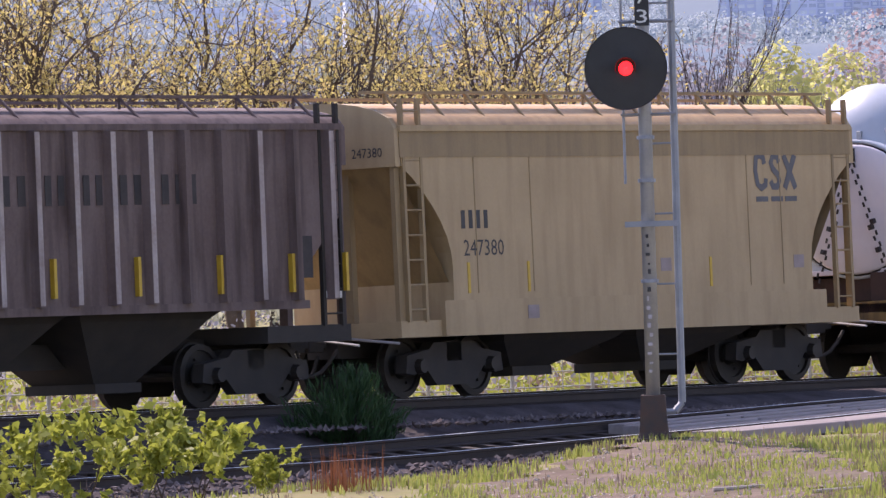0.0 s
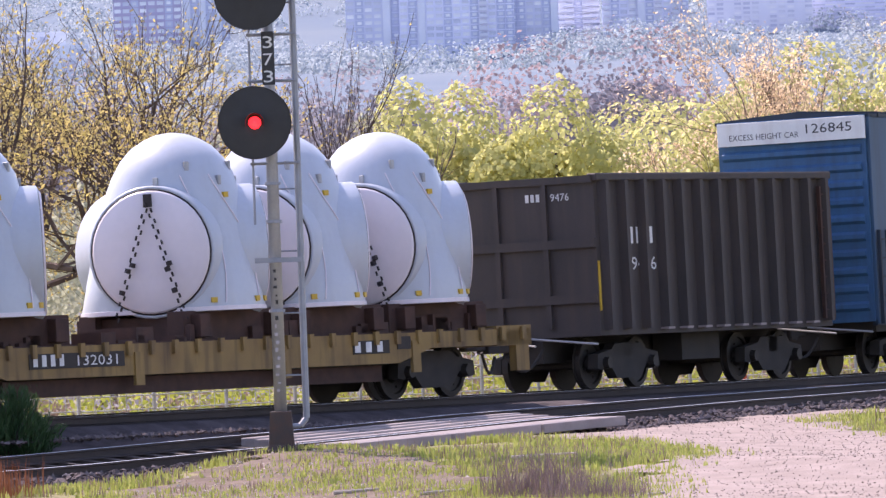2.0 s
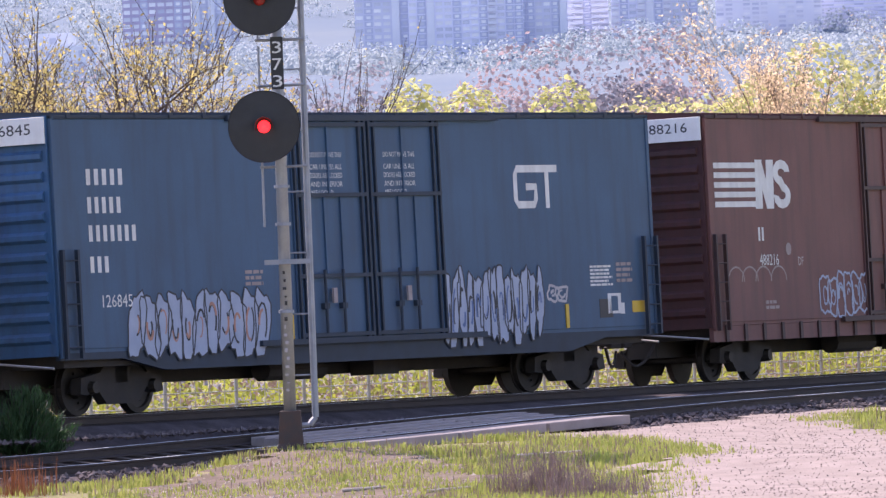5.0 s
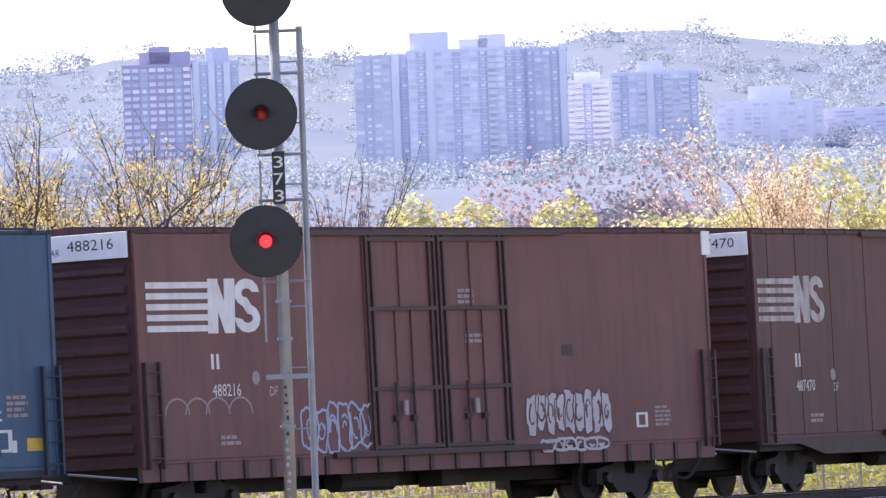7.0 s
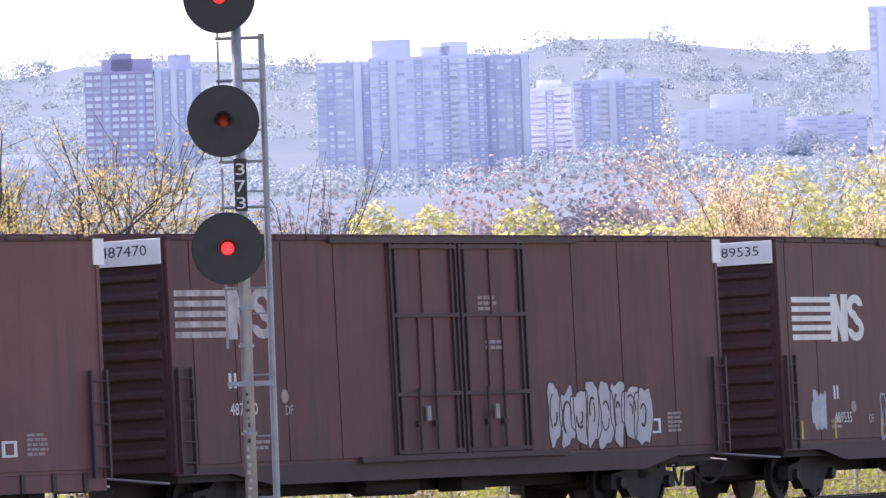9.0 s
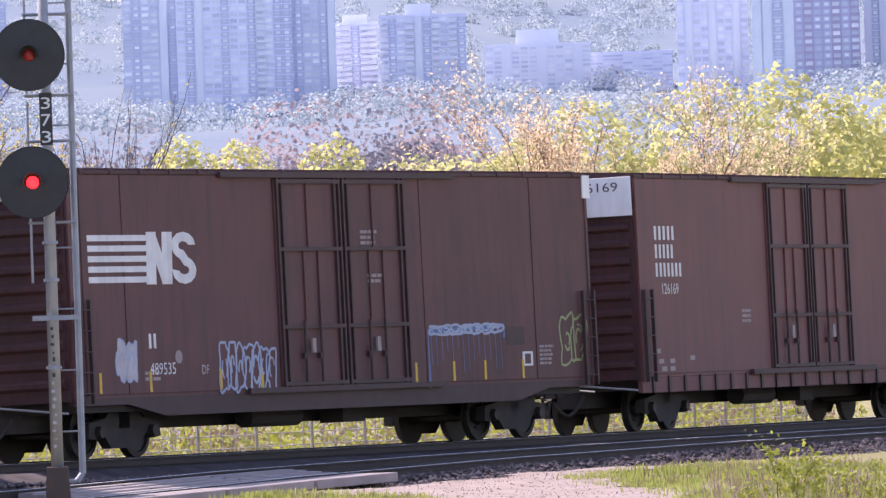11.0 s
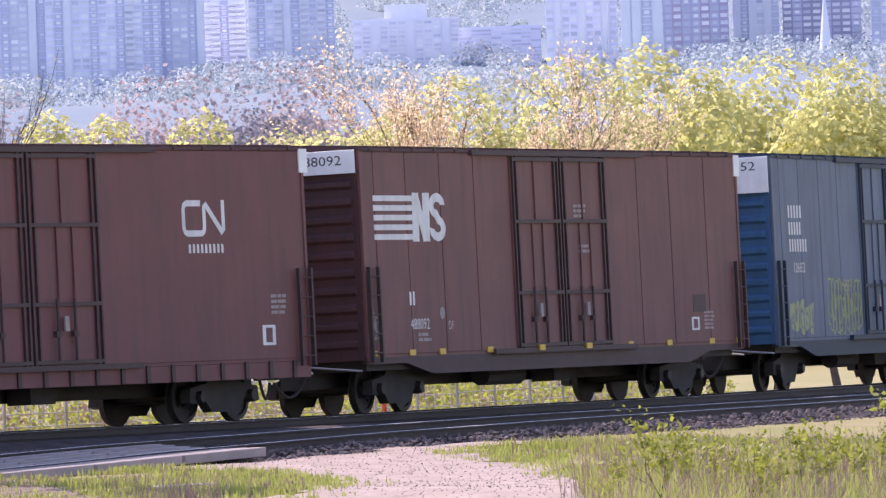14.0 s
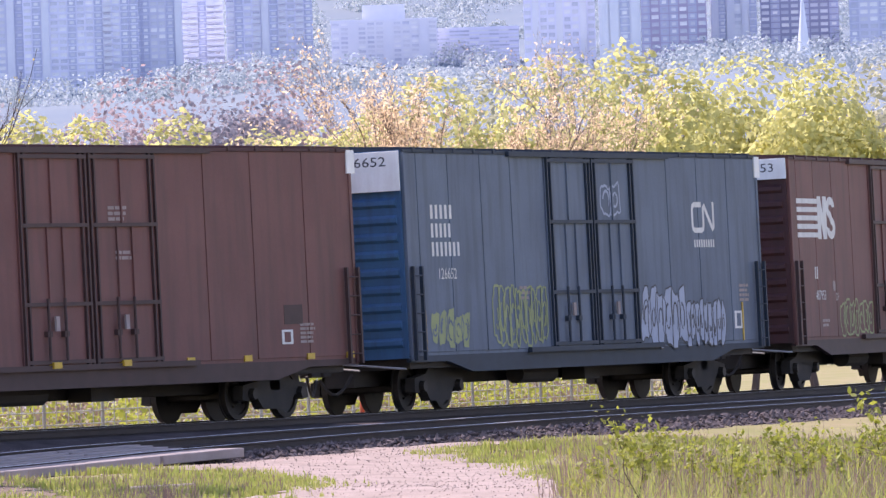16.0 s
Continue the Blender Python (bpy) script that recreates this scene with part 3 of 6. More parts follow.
tower(38.15, 2680, 16, 14, 92.0, 4, 6, "tower_white", "small white hall on the slope", -5, "w", (), 76, name="works_building")
tower(39.5, 2750, 40, 16, 98.0, 5, 10, "tower_pale", "long pale works building on the slope", 0, "w", (), 78, name="works_building")
sp = away(30.32, 2700)
spire = empty("church_spire", "slim pale church spire among the trees", "spire")
spire.matrix_basis = pose(sp.x, sp.y, 70)
part("tower", box(B(), -2.6, 2.6, -2.6, 2.6, 0, 16), "tower_white", spire)
part("steeple", tube(B(), (0, 0, 16), (0, 0, 40), 2.6, 0.1, 8), "tower_white", spire)


# ---- trees ----
def leaf_quad(v, f, p, size, rng):
    a = rng.normal(size=3)
    a /= np.linalg.norm(a) + 1e-9
    b = np.cross(a, rng.normal(size=3))
    b /= np.linalg.norm(b) + 1e-9
    k = len(v)
    a, b = a * size, b * size * 0.55
    v += [tuple(p - a), tuple(p + b), tuple(p + a), tuple(p - b)]
    f.append((k, k + 1, k + 2, k + 3))


def quads(P, size, rng, flat=0.55, out=None, twig=False):
    """Arrays of small leaf quads round many places: of random turn, lying on the crown, or slim twigs fanning out."""
    n = len(P)
    if out is None:
        a = rng.normal(size=(n, 3))
    elif twig:
        a = out * 0.8 + np.array((0, 0, 0.9)) + rng.normal(size=(n, 3)) * 0.45
    else:
        a = np.cross(out + rng.normal(size=(n, 3)) * 0.45, rng.normal(size=(n, 3)))
    a /= np.linalg.norm(a, axis=1, keepdims=True) + 1e-9
    b = np.cross(a, rng.normal(size=(n, 3)) if out is None or twig else out + rng.normal(size=(n, 3)) * 0.3)
    b /= np.linalg.norm(b, axis=1, keepdims=True) + 1e-9
    k = (size * (0.6 + 0.8 * rng.random(n)))[:, None]
    a, b = a * k, b * k * flat
    v = np.stack((P - a, P + b, P + a, P - b), axis=1).reshape(-1, 3)
    return v.tolist(), np.arange(4 * n).reshape(-1, 4).tolist()


def grow(seed, height, levels=6, spread_=0.55, leaves=2, leaf=0.06, lean=0.0, trunk=0.02, split=3):
    """Wood and leaf arrays of a branching tree that stands at the origin."""
    rng = np.random.default_rng(seed)
    wv, wf, lv, lf = [], [], [], []

    def limb(p, d, length, r0, level):
        r1 = r0 * 0.62
        q = p + d * length
        n = 5 if level < 2 else 3
        bend = (p + q) / 2 + rng.normal(size=3) * length * 0.06
        pts, rs = (p, bend, q), (r0, (r0 + r1) / 2, r1)
        side = np.cross(d, (0.3, 0.5, 0.8))
        side /= np.linalg.norm(side) + 1e-9
        up = np.cross(d, side)
        k = len(wv)
        for c, r in zip(pts, rs):
            for i in range(n):
                a = 2 * math.pi * i / n
                wv.append(tuple(c + (side * math.cos(a) + up * math.sin(a)) * r))
        for j in range(2):
            for i in range(n):
                wf.append((k + j * n + i, k + j * n + (i + 1) % n, k + (j + 1) * n + (i + 1) % n, k + (j + 1) * n + i))
        if level >= levels - 2:
            for _ in range(leaves):
                leaf_quad(lv, lf, p + d * length * rng.random() + rng.normal(size=3) * 0.05 * height / 8, leaf * (0.6 + 0.8 * rng.random()), rng)
        if level == levels:
            return
        kids = split + (1 if rng.random() < 0.45 else 0)
        for i in range(kids):
            nd = d + rng.normal(size=3) * spread_ + np.array((0, 0, 0.14))
            nd /= np.linalg.norm(nd)
            at = q if i == 0 or level == 0 and i < 2 else p + d * length * (0.45 + 0.5 * rng.random())
            limb(at, nd, length * (0.62 + 0.25 * rng.random()), r1 * (0.95 if i == 0 else 0.7), level + 1)

    limb(np.zeros(3), np.array((lean, 0.02, 1.0)) / math.hypot(1, lean), height * 0.27, height * trunk, 0)
    top = max(p[2] for p in wv)
    k = height / top
    return [tuple(c * k for c in p) for p in wv], wf, [tuple(c * k for c in p) for p in lv], lf


TREE_ME = {}


def tree(at, seed, height, label, wood="bark", leafm="bud", turn=0.0, group="budding trees behind the track", name="tree", sink=0.15, **kw):
    key = (seed, wood, leafm)
    if key not in TREE_ME:
        wv, wf, lv, lf = grow(seed, 1.0 * kw.pop("unit", 8.0), **kw)
        TREE_ME[key] = (arrays("trunk", wv, wf, wood), arrays("crown", lv, lf, leafm), max(p[2] for p in wv))
    w, c, hgt = TREE_ME[key]
    th = empty(name, label, "tree", group)
    k = height / hgt
    z = ground_z(at.x, at.y) - sink
    th.matrix_basis = pose(at.x, at.y, z, 0, 0, turn)
    a, b = part("trunk", w, wood, th), part("crown", c, leafm, th)
    a.scale = b.scale = (k, k, k)
    return th


def clump_tree(at, seed, height, width, leafm, label, n=12000, leaf=0.2, wood="bark_dark", z=None, lobes=11, group="rounded trees in the valley", name="valley_tree"):
    """A rounded crown of leafy lobes over a forked trunk."""
    rng = np.random.default_rng(seed)
    z = ground_z(at.x, at.y) - 0.2 if z is None else z
    th = empty(name, label, "tree", group)
    th.matrix_basis = pose(at.x, at.y, z)
    bm = tube(B(), (0, 0, 0), (0, 0, height * 0.5), height * 0.03, height * 0.016, 7)
    places, outs = [], []
    for i in range(lobes):
        a, u = rng.random() * 6.283, rng.random()
        rr = width * 0.32 * math.sqrt(rng.random())
        c = np.array((math.cos(a) * rr, math.sin(a) * rr, height * (0.26 + 0.46 * u)))
        if i == 0:
            c = np.array((0, 0, height * 0.74))
        tube(bm, (0, 0, height * 0.3), tuple(c), height * 0.012, height * 0.004, 5)
        rad = width * (0.24 + 0.12 * rng.random()) * (1.1 - 0.35 * u)
        rz = height - c[2] if i == 0 else min(rad * 0.95, height * 0.97 - c[2])
        d = rng.normal(size=(n // lobes, 3))
        d /= np.linalg.norm(d, axis=1, keepdims=True)
        places.append(c + d * np.array((rad, rad, rz)) * (0.72 + 0.3 * rng.random((n // lobes, 1)) ** 0.5) * (1 + 0.1 * np.sin(d @ np.array((7, 5, 6)) + i))[:, None])
        outs.append(d)
    v, f = quads(np.concatenate(places), leaf * 0.85, rng, 0.7, np.concatenate(outs))
    part("trunk", bm, wood, th)
    part("crown", arrays("crown", v, f, leafm), leafm, th)
    return th


R = random.Random(4)
# budding trees close behind the track
GOLD = "slender budding tree with golden young leaves"
for b, d, hgt, seed in ((41.4, 190, 8.6, 11), (40.9, 205, 9.2, 12), (40.35, 188, 8.2, 13), (39.75, 200, 9.6, 14), (39.3, 214, 8.8, 11), (38.75, 196, 8.8, 12), (38.35, 215, 8.2, 15), (37.9, 200, 8.0, 13), (37.45, 206, 9.0, 14), (37.05, 212, 8.0, 15)):
    tree(away(b, d), seed, hgt + 1.9, GOLD, turn=R.random() * 360, levels=5, leaves=5, leaf=0.032, spread_=0.5)
BARE = "thin bare tree with dark twigs"
for b, d, hgt, seed in ((36.45, 214, 8.2, 21), (36.1, 220, 7.2, 22), (35.75, 216, 6.6, 21), (38.6, 225, 9.0, 22), (40.6, 222, 9.5, 21)):
    tree(away(b, d), seed, hgt + 1.9, BARE, "bark_dark", "bud", R.random() * 360, "bare trees behind the track", leaves=1, leaf=0.03, spread_=0.2, levels=4, trunk=0.012)
ROSY = "spreading tree covered in rosy tan buds"
for b, d, hgt, seed in ((33.15, 232, 9.3, 31), (32.25, 236, 9.3, 32), (33.6, 246, 4.2, 32), (31.9, 240, 5.2, 31), (32.75, 246, 4.4, 33)):
    tree(away(b, d), seed, hgt + 1.9, ROSY, "bark_rosy", "bud_pink", R.random() * 360, "rosy budding trees behind the track", leaves=4, leaf=0.033, spread_=0.42)
for b, d, hgt, seed in ((31.2, 230, 7.0, 14), (30.75, 236, 6.6, 12), (30.3, 230, 7.6, 15), (29.85, 238, 8.2, 13), (29.4, 240, 8.6, 14), (31.5, 250, 6.2, 11)):
    tree(away(b, d), seed, hgt * 0.7 + 0.6, "slender tree with yellow-green young leaves", "bark_dark", "young_leaf", R.random() * 360, levels=5, leaves=3, leaf=0.042, spread_=0.45)

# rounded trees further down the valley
# their crowns use the haze-paled foliage colours
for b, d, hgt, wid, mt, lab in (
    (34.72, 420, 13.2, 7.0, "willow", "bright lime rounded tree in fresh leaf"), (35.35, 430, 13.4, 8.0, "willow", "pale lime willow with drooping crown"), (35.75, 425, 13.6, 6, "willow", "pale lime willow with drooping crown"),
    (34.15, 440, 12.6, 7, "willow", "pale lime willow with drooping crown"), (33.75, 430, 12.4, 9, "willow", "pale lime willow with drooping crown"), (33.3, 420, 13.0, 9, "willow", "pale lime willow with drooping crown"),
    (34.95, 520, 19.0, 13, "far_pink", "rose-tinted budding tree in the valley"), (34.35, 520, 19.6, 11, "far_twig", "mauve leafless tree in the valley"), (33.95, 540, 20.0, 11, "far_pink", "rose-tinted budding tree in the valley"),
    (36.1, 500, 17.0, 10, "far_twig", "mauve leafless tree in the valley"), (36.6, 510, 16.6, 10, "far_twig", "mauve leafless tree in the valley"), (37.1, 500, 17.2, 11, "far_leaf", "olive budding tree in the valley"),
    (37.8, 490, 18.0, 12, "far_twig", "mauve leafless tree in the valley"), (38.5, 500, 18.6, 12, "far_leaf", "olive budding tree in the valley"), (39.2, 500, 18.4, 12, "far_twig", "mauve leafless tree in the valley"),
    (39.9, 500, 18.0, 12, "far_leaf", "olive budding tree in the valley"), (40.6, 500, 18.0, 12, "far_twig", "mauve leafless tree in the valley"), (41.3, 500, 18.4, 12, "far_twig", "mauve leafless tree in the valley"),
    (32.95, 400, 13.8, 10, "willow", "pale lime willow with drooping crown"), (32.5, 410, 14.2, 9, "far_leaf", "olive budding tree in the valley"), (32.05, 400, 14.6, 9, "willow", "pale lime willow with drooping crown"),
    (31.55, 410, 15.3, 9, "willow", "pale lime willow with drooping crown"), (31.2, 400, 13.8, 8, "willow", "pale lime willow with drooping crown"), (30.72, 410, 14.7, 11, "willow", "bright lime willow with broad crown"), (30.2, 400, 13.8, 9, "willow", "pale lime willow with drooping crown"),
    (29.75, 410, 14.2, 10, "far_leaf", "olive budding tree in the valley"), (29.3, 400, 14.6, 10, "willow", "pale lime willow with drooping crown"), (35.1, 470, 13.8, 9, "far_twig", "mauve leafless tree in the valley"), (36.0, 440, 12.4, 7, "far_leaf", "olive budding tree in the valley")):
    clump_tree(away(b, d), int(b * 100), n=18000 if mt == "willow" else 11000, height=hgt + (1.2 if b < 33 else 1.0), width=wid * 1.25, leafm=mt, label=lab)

# woods without number in the valley and on the escarpment
def woods(name, mat, n, b0, b1, d0, d1, zf, r0, r1, per, leaf, seed, label, tall=1.1):
    rng = np.random.default_rng(seed)
    P, O = [], []
    for i in range(n):
        b, d = b0 + (b1 - b0) * rng.random(), d0 + (d1 - d0) * rng.random()
        p = away(b, d)
        r = r0 + (r1 - r0) * rng.random()
        dd = rng.normal(size=(per, 3))
        dd /= np.linalg.norm(dd, axis=1, keepdims=True)
        P.append(np.array((p.x, p.y, zf(b, d, r, rng))) + dd * r * np.array((1, 1, tall)) * (0.75 + 0.3 * rng.random((per, 1))))
        O.append(dd)
    v, f = quads(np.concatenate(P), leaf, rng, 0.75, np.concatenate(O))
    return tagged(new(name, arrays(name, v, f, mat)), label, "woods", kind="stuff")


def slope(b, d, r, rng):
    return hill_z(d) * (1 + 0.03 * math.sin(b * 1.9) + 0.035 * noise.noise((b * 0.8, d * 0.002, 1))) + r * 0.1


# far woods take the haze-tinted tree colour
woods("far_woods", "far_tree", 1350, 28, 42.5, 2600, 4000, slope, 4, 10, 240, 0.6, 8, "woods covering the escarpment, haze put into their colour", tall=0.95)
# valley woods get their mist from the leaf colour alone
woods("mid_woods", "far_twig", 150, 28, 42.5, 800, 1500, lambda b, d, r, g: 2 + (d - 800) * 0.02 + 4 * g.random(), 5, 9, 420, 0.4, 18, "woods down the valley painted in hazed mauve")
woods("valley_woods", "far_twig", 190, 28, 42.5, 560, 640, lambda b, d, r, g: 3 + 10 * g.random() ** 1.3, 3, 5, 1200, 0.23, 9, "leafless woods across the valley painted in hazed mauve")
woods("valley_thicket", "far_leaf", 110, 28, 42.5, 380, 470, lambda b, d, r, g: 1 + 4.5 * g.random(), 2.5, 4, 1100, 0.15, 10, "thicket across the valley painted in hazed olive")


def bank(b, d, r, rng):
    p = away(b, d)
    return ground_z(p.x, p.y) + r * 0.7


def hedge(name, mat, n, s0, s1, o0, o1, r0, r1, per, leaf, seed, label):
    rng = np.random.default_rng(seed)
    P = []
    for i in range(n):
        p = beside(s0 + (s1 - s0) * rng.random(), o0 + (o1 - o0) * rng.random())
        r = r0 + (r1 - r0) * rng.random()
        dd = rng.normal(size=(per, 3))
        dd /= np.linalg.norm(dd, axis=1, keepdims=True)
        q = np.array((p.x, p.y, ground_z(p.x, p.y) + r * 0.6)) + dd * r * (0.4 + 0.6 * rng.random((per, 1)))
        P.append(q)
    v, f = quads(np.concatenate(P), leaf, rng)
    return tagged(new(name, arrays(name, v, f, mat)), label, "hedge", kind="stuff")


hedge("hedge_green", "leaf", 420, -45, 75, 8.5, 17, 0.5, 1.2, 70, 0.07, 31, "yellow-green scrub along the bank behind the track")
hedge("hedge_dry", "straw", 260, -45, 75, 8, 18, 0.4, 1.1, 70, 0.06, 32, "dry tangled scrub along the bank behind the track")
hedge("hedge_twig", "far_twig", 160, -45, 75, 12, 20, 0.8, 1.8, 80, 0.07, 33, "leafless mauve scrub along the bank")

# wire fence behind the track
fence = empty("fence", "grey pipe and wire fence behind the track", "fence")
post_me = finish(tube(B(), (0, 0, -0.1), (0, 0, 1.35), 0.035, seg=7), "post", "fence")
bm = B()
for z in (0.25, 0.5, 0.75, 1.0, 1.28):
    tube(bm, (0, 0, z), (2.5, 0, z), 0.022 if z in (0.25, 1.28) else 0.012, seg=5)
for i in range(1, 5):
    tube(bm, (i * 0.5, 0, 0.25), (i * 0.5, 0, 1.28), 0.010, seg=4)
panel_me = finish(bm, "mesh_panel", "fence")
for i in range(34):
    s = -32 + i * 2.5
    p = beside(s, 6.2)
    z = ground_z(p.x, p.y)
    m = pose(p.x, p.y, z, 0, 0, math.degrees(track(s)[1]))
    for nm, me in (("post", post_me), ("mesh_panel", panel_me)):
        o = new(nm, me)
        o.parent = fence
        o.matrix_basis = m
p = beside(27.0, 5.6)
marker = tagged(new("marker_post", finish(tube(B(), (0, 0, 0), (0, 0, 0.85), 0.055, 0.05, 10), "marker_post", "orange")), "short orange plastic marker post by the fence", "post")
marker.matrix_basis = pose(p.x, p.y, ground_z(p.x, p.y) - 0.05)


# ---- the signal ----
AXIS = 35.6 - 90
signal = empty("signal_mast", "three-headed railway searchlight signal on a galvanised mast", "railway signal")
signal.matrix_basis = pose(-12.14, -7.2, -0.60, 0, 0, AXIS)
Z0 = -0.60
part("mast", tube(B(), (0, 0, 0.6), (0, 0, 9.9), 0.10, 0.085, 14), "galv", signal, smooth=True)
bm = B()
loft(bm, [[(sx * w, sy * w, z) for sx, sy in ((-1, -1), (1, -1), (1, 1), (-1, 1))] for w, z in ((0.24, 0.03), (0.20, 0.12), (0.17, 0.62))])
box(bm, -0.17, 0.17, -0.17, 0.17, 0.60, 0.64)
part("base_casting", bm, "iron", signal, "black cast base stained with rust", bevel=0.01)
bm = B()
box(bm, -0.55, 0.62, -0.30, -0.12, -0.10, 0.04)
box(bm, -0.55, 0.62, 0.12, 0.30, -0.10, 0.04)
box(bm, -0.40, -0.22, -0.45, 0.45, -0.16, -0.02)
box(bm, 0.22, 0.40, -0.45, 0.45, -0.16, -0.02)
part("footing", bm, "iron", signal, bevel=0.01)
for zl, lit in ((4.587, 2), (6.62, 0), (8.60, 1)):
    z = zl - Z0
    c = (-0.24, -0.42, z)
    bm = B()
    rings = []
    for r, y in ((0.0, -0.36), (0.19, -0.36), (0.565, -0.345), (0.578, -0.36), (0.578, -0.335), (0.565, -0.32), (0.0, -0.31)):
        rings.append([(c[0] + max(r, 0.001) * math.cos(a), y, z + max(r, 0.001) * math.sin(a)) for a in np.linspace(0, 2 * math.pi, 40, endpoint=False)])
    loft(bm, rings)
    head = part("background_disc", bm, "signal_black", signal, "round flat black signal background", smooth=False)
    bm = box(B(), c[0] - 0.16, c[0] + 0.16, -0.31, -0.04, z - 0.22, z + 0.2)
    box(bm, c[0] - 0.05, 0.0, -0.14, 0.02, z - 0.06, z + 0.06)
    part("lamp_case", bm, "signal_black", signal, bevel=0.02)
    bm = B()
    a0 = [radians(a) for a in range(-20, 201, 10)]
    loft(bm, [[(c[0] + r * math.cos(a), y, z + r * math.sin(a)) for a in a0] for r, y in ((0.145, -0.36), (0.155, -0.60), (0.148, -0.60), (0.138, -0.36))], closed=False)
    part("hood", bm, "signal_black", head, smooth=True)
    bm = B()
    loft(bm, [[(c[0] + r * math.cos(a), y, z + r * math.sin(a)) for a in np.linspace(0, 2 * math.pi, 24, endpoint=False)] for r, y in ((0.10, -0.362), (0.092, -0.40), (0.055, -0.43), (0.001, -0.44))])
    part("lens", bm, ("dark_lens", "red_lamp_soft", "red_lamp")[lit], head, "glowing red lens" if lit else "unlit dark red lens", smooth=True)
    # guard hoop and brackets round the head
    bm = B()
    for zz in (z + 0.66, z - 0.64):
        for y in (-0.03, 0.28):
            tube(bm, (-0.32, y, zz), (0.42, y, zz), 0.022, seg=6)
        tube(bm, (-0.32, -0.03, zz), (-0.32, 0.28, zz), 0.022, seg=6)
        tube(bm, (0.42, -0.03, zz), (0.42, 0.28, zz), 0.022, seg=6)
    tube(bm, (-0.30, 0.12, z - 1.6 if lit == 2 else z - 0.64), (-0.30, 0.12, z + 1.3), 0.02, seg=6)
    part("guard_frame", bm, "galv_shaded", signal)
bm = B()
tube(bm, (0.40, 0.10, 0.52), (0.40, 0.10, 8.62), 0.055, seg=8)
tube(bm, (0.40, 0.10, 0.52), (0.30, 0.06, 0.40), 0.05, seg=8)
tube(bm, (0.30, 0.06, 0.40), (0.10, 0.0, 0.40), 0.04, seg=8)
ladder = part("ladder_stile", bm, "galv_shaded", signal)
for i in range(8):
    z = 1.2 + i * 0.98
    part("rung", tube(B(), (0.0, 0.10, z), (0.40, 0.10, z), 0.016, seg=6), "galv_shaded", ladder)
for z in (3.0, 3.6, 2.2, 4.2):
    part("clamp", tube(B(), (0, 0, z), (0, 0, z + 0.05), 0.125, seg=12), "galv_shaded", signal)
bm = box(B(), -0.32, 0.42, -0.13, -0.10, 2.98, 3.06)
box(bm, -0.32, -0.28, -0.10, 0.25, 2.98, 3.06)
part("cross_bracket", bm, "galv_shaded", signal)
bm = box(B(), -0.10, 0.10, -0.16, -0.13, 5.78, 6.62)
plate = part("number_plate", bm, "signal_black", signal, "narrow black plate with white figures 373")
for i, ch in enumerate("373"):
    o = part("figure", lettering(ch, 0.27, "white", 0.15), "white", plate)
    o.matrix_basis = pose(-0.075, -0.165, 6.36 - i * 0.27)
rr = random.Random(3)
for i in range(16):
    z = 0.95 + i * 0.125
    x = rr.uniform(-0.055, -0.01)
    bm = box(B(), x, x + rr.uniform(0.025, 0.06), -0.106, -0.09, z, z + rr.uniform(0.02, 0.07))
    part("paint_mark", bm, "black" if i > 8 else "tag_white", signal)

# ---- the train ----
def wheel_set():
    bm = B()
    tube(bm, (0, -0.95, 0), (0, 0.95, 0), 0.085, seg=8)
    for sgn in (-1, 1):
        prof = ((0.10, 0.66), (0.20, 0.68), (0.36, 0.69), (0.455, 0.69), (0.457, 0.80), (0.37, 0.81), (0.36, 0.77), (0.18, 0.76), (0.15, 0.85), (0.05, 0.86), (0.05, 0.66))
        loft(bm, [[(r * math.cos(a), sgn * y, r * math.sin(a)) for a in np.linspace(0, 2 * math.pi, 22, endpoint=False)] for r, y in prof])
        tube(bm, (0, sgn * 0.67, 0), (0, sgn * 0.695, 0), 0.485, seg=22)
        for k in range(4):
            a = k * math.pi / 2 + 0.4
            box(bm, 0.25 * math.cos(a) - 0.02, 0.25 * math.cos(a) + 0.02, sgn * 0.79 - 0.02, sgn * 0.79 + 0.02, 0.25 * math.sin(a) - 0.02, 0.25 * math.sin(a) + 0.02)
    return finish(bm, "wheelset", "wheel")


WHEEL = wheel_set()
bm = prism(B(), ((-1.2, 0.36), (-1.16, 0.62), (-0.62, 0.70), (-0.5, 0.80), (0.5, 0.80), (0.62, 0.70), (1.16, 0.62), (1.2, 0.36), (1.0, 0.33), (0.72, 0.44), (0.45, 0.17), (-0.45, 0.17), (-0.72, 0.44), (-1.0, 0.33)), "y", -0.10, 0.10)
SIDE_FRAME = finish(bm, "side_frame", "under", bevel=0.0)
bm = B()
for x in (-0.16, 0.0, 0.16):
    for k in range(5):
        tube(bm, (x, 0, 0.24 + k * 0.06), (x, 0, 0.28 + k * 0.06), 0.065, seg=8)
SPRING = finish(bm, "springs", "under")
BOLSTER = finish(box(B(), -0.2, 0.2, -1.1, 1.1, 0.5, 0.82), "bolster", "under", bevel=0.02)
CAP = finish(tube(B(), (0, 0, 0), (0, -0.12, 0), 0.12, 0.10, 10), "axle_cap", "wheel")
AXLES = []


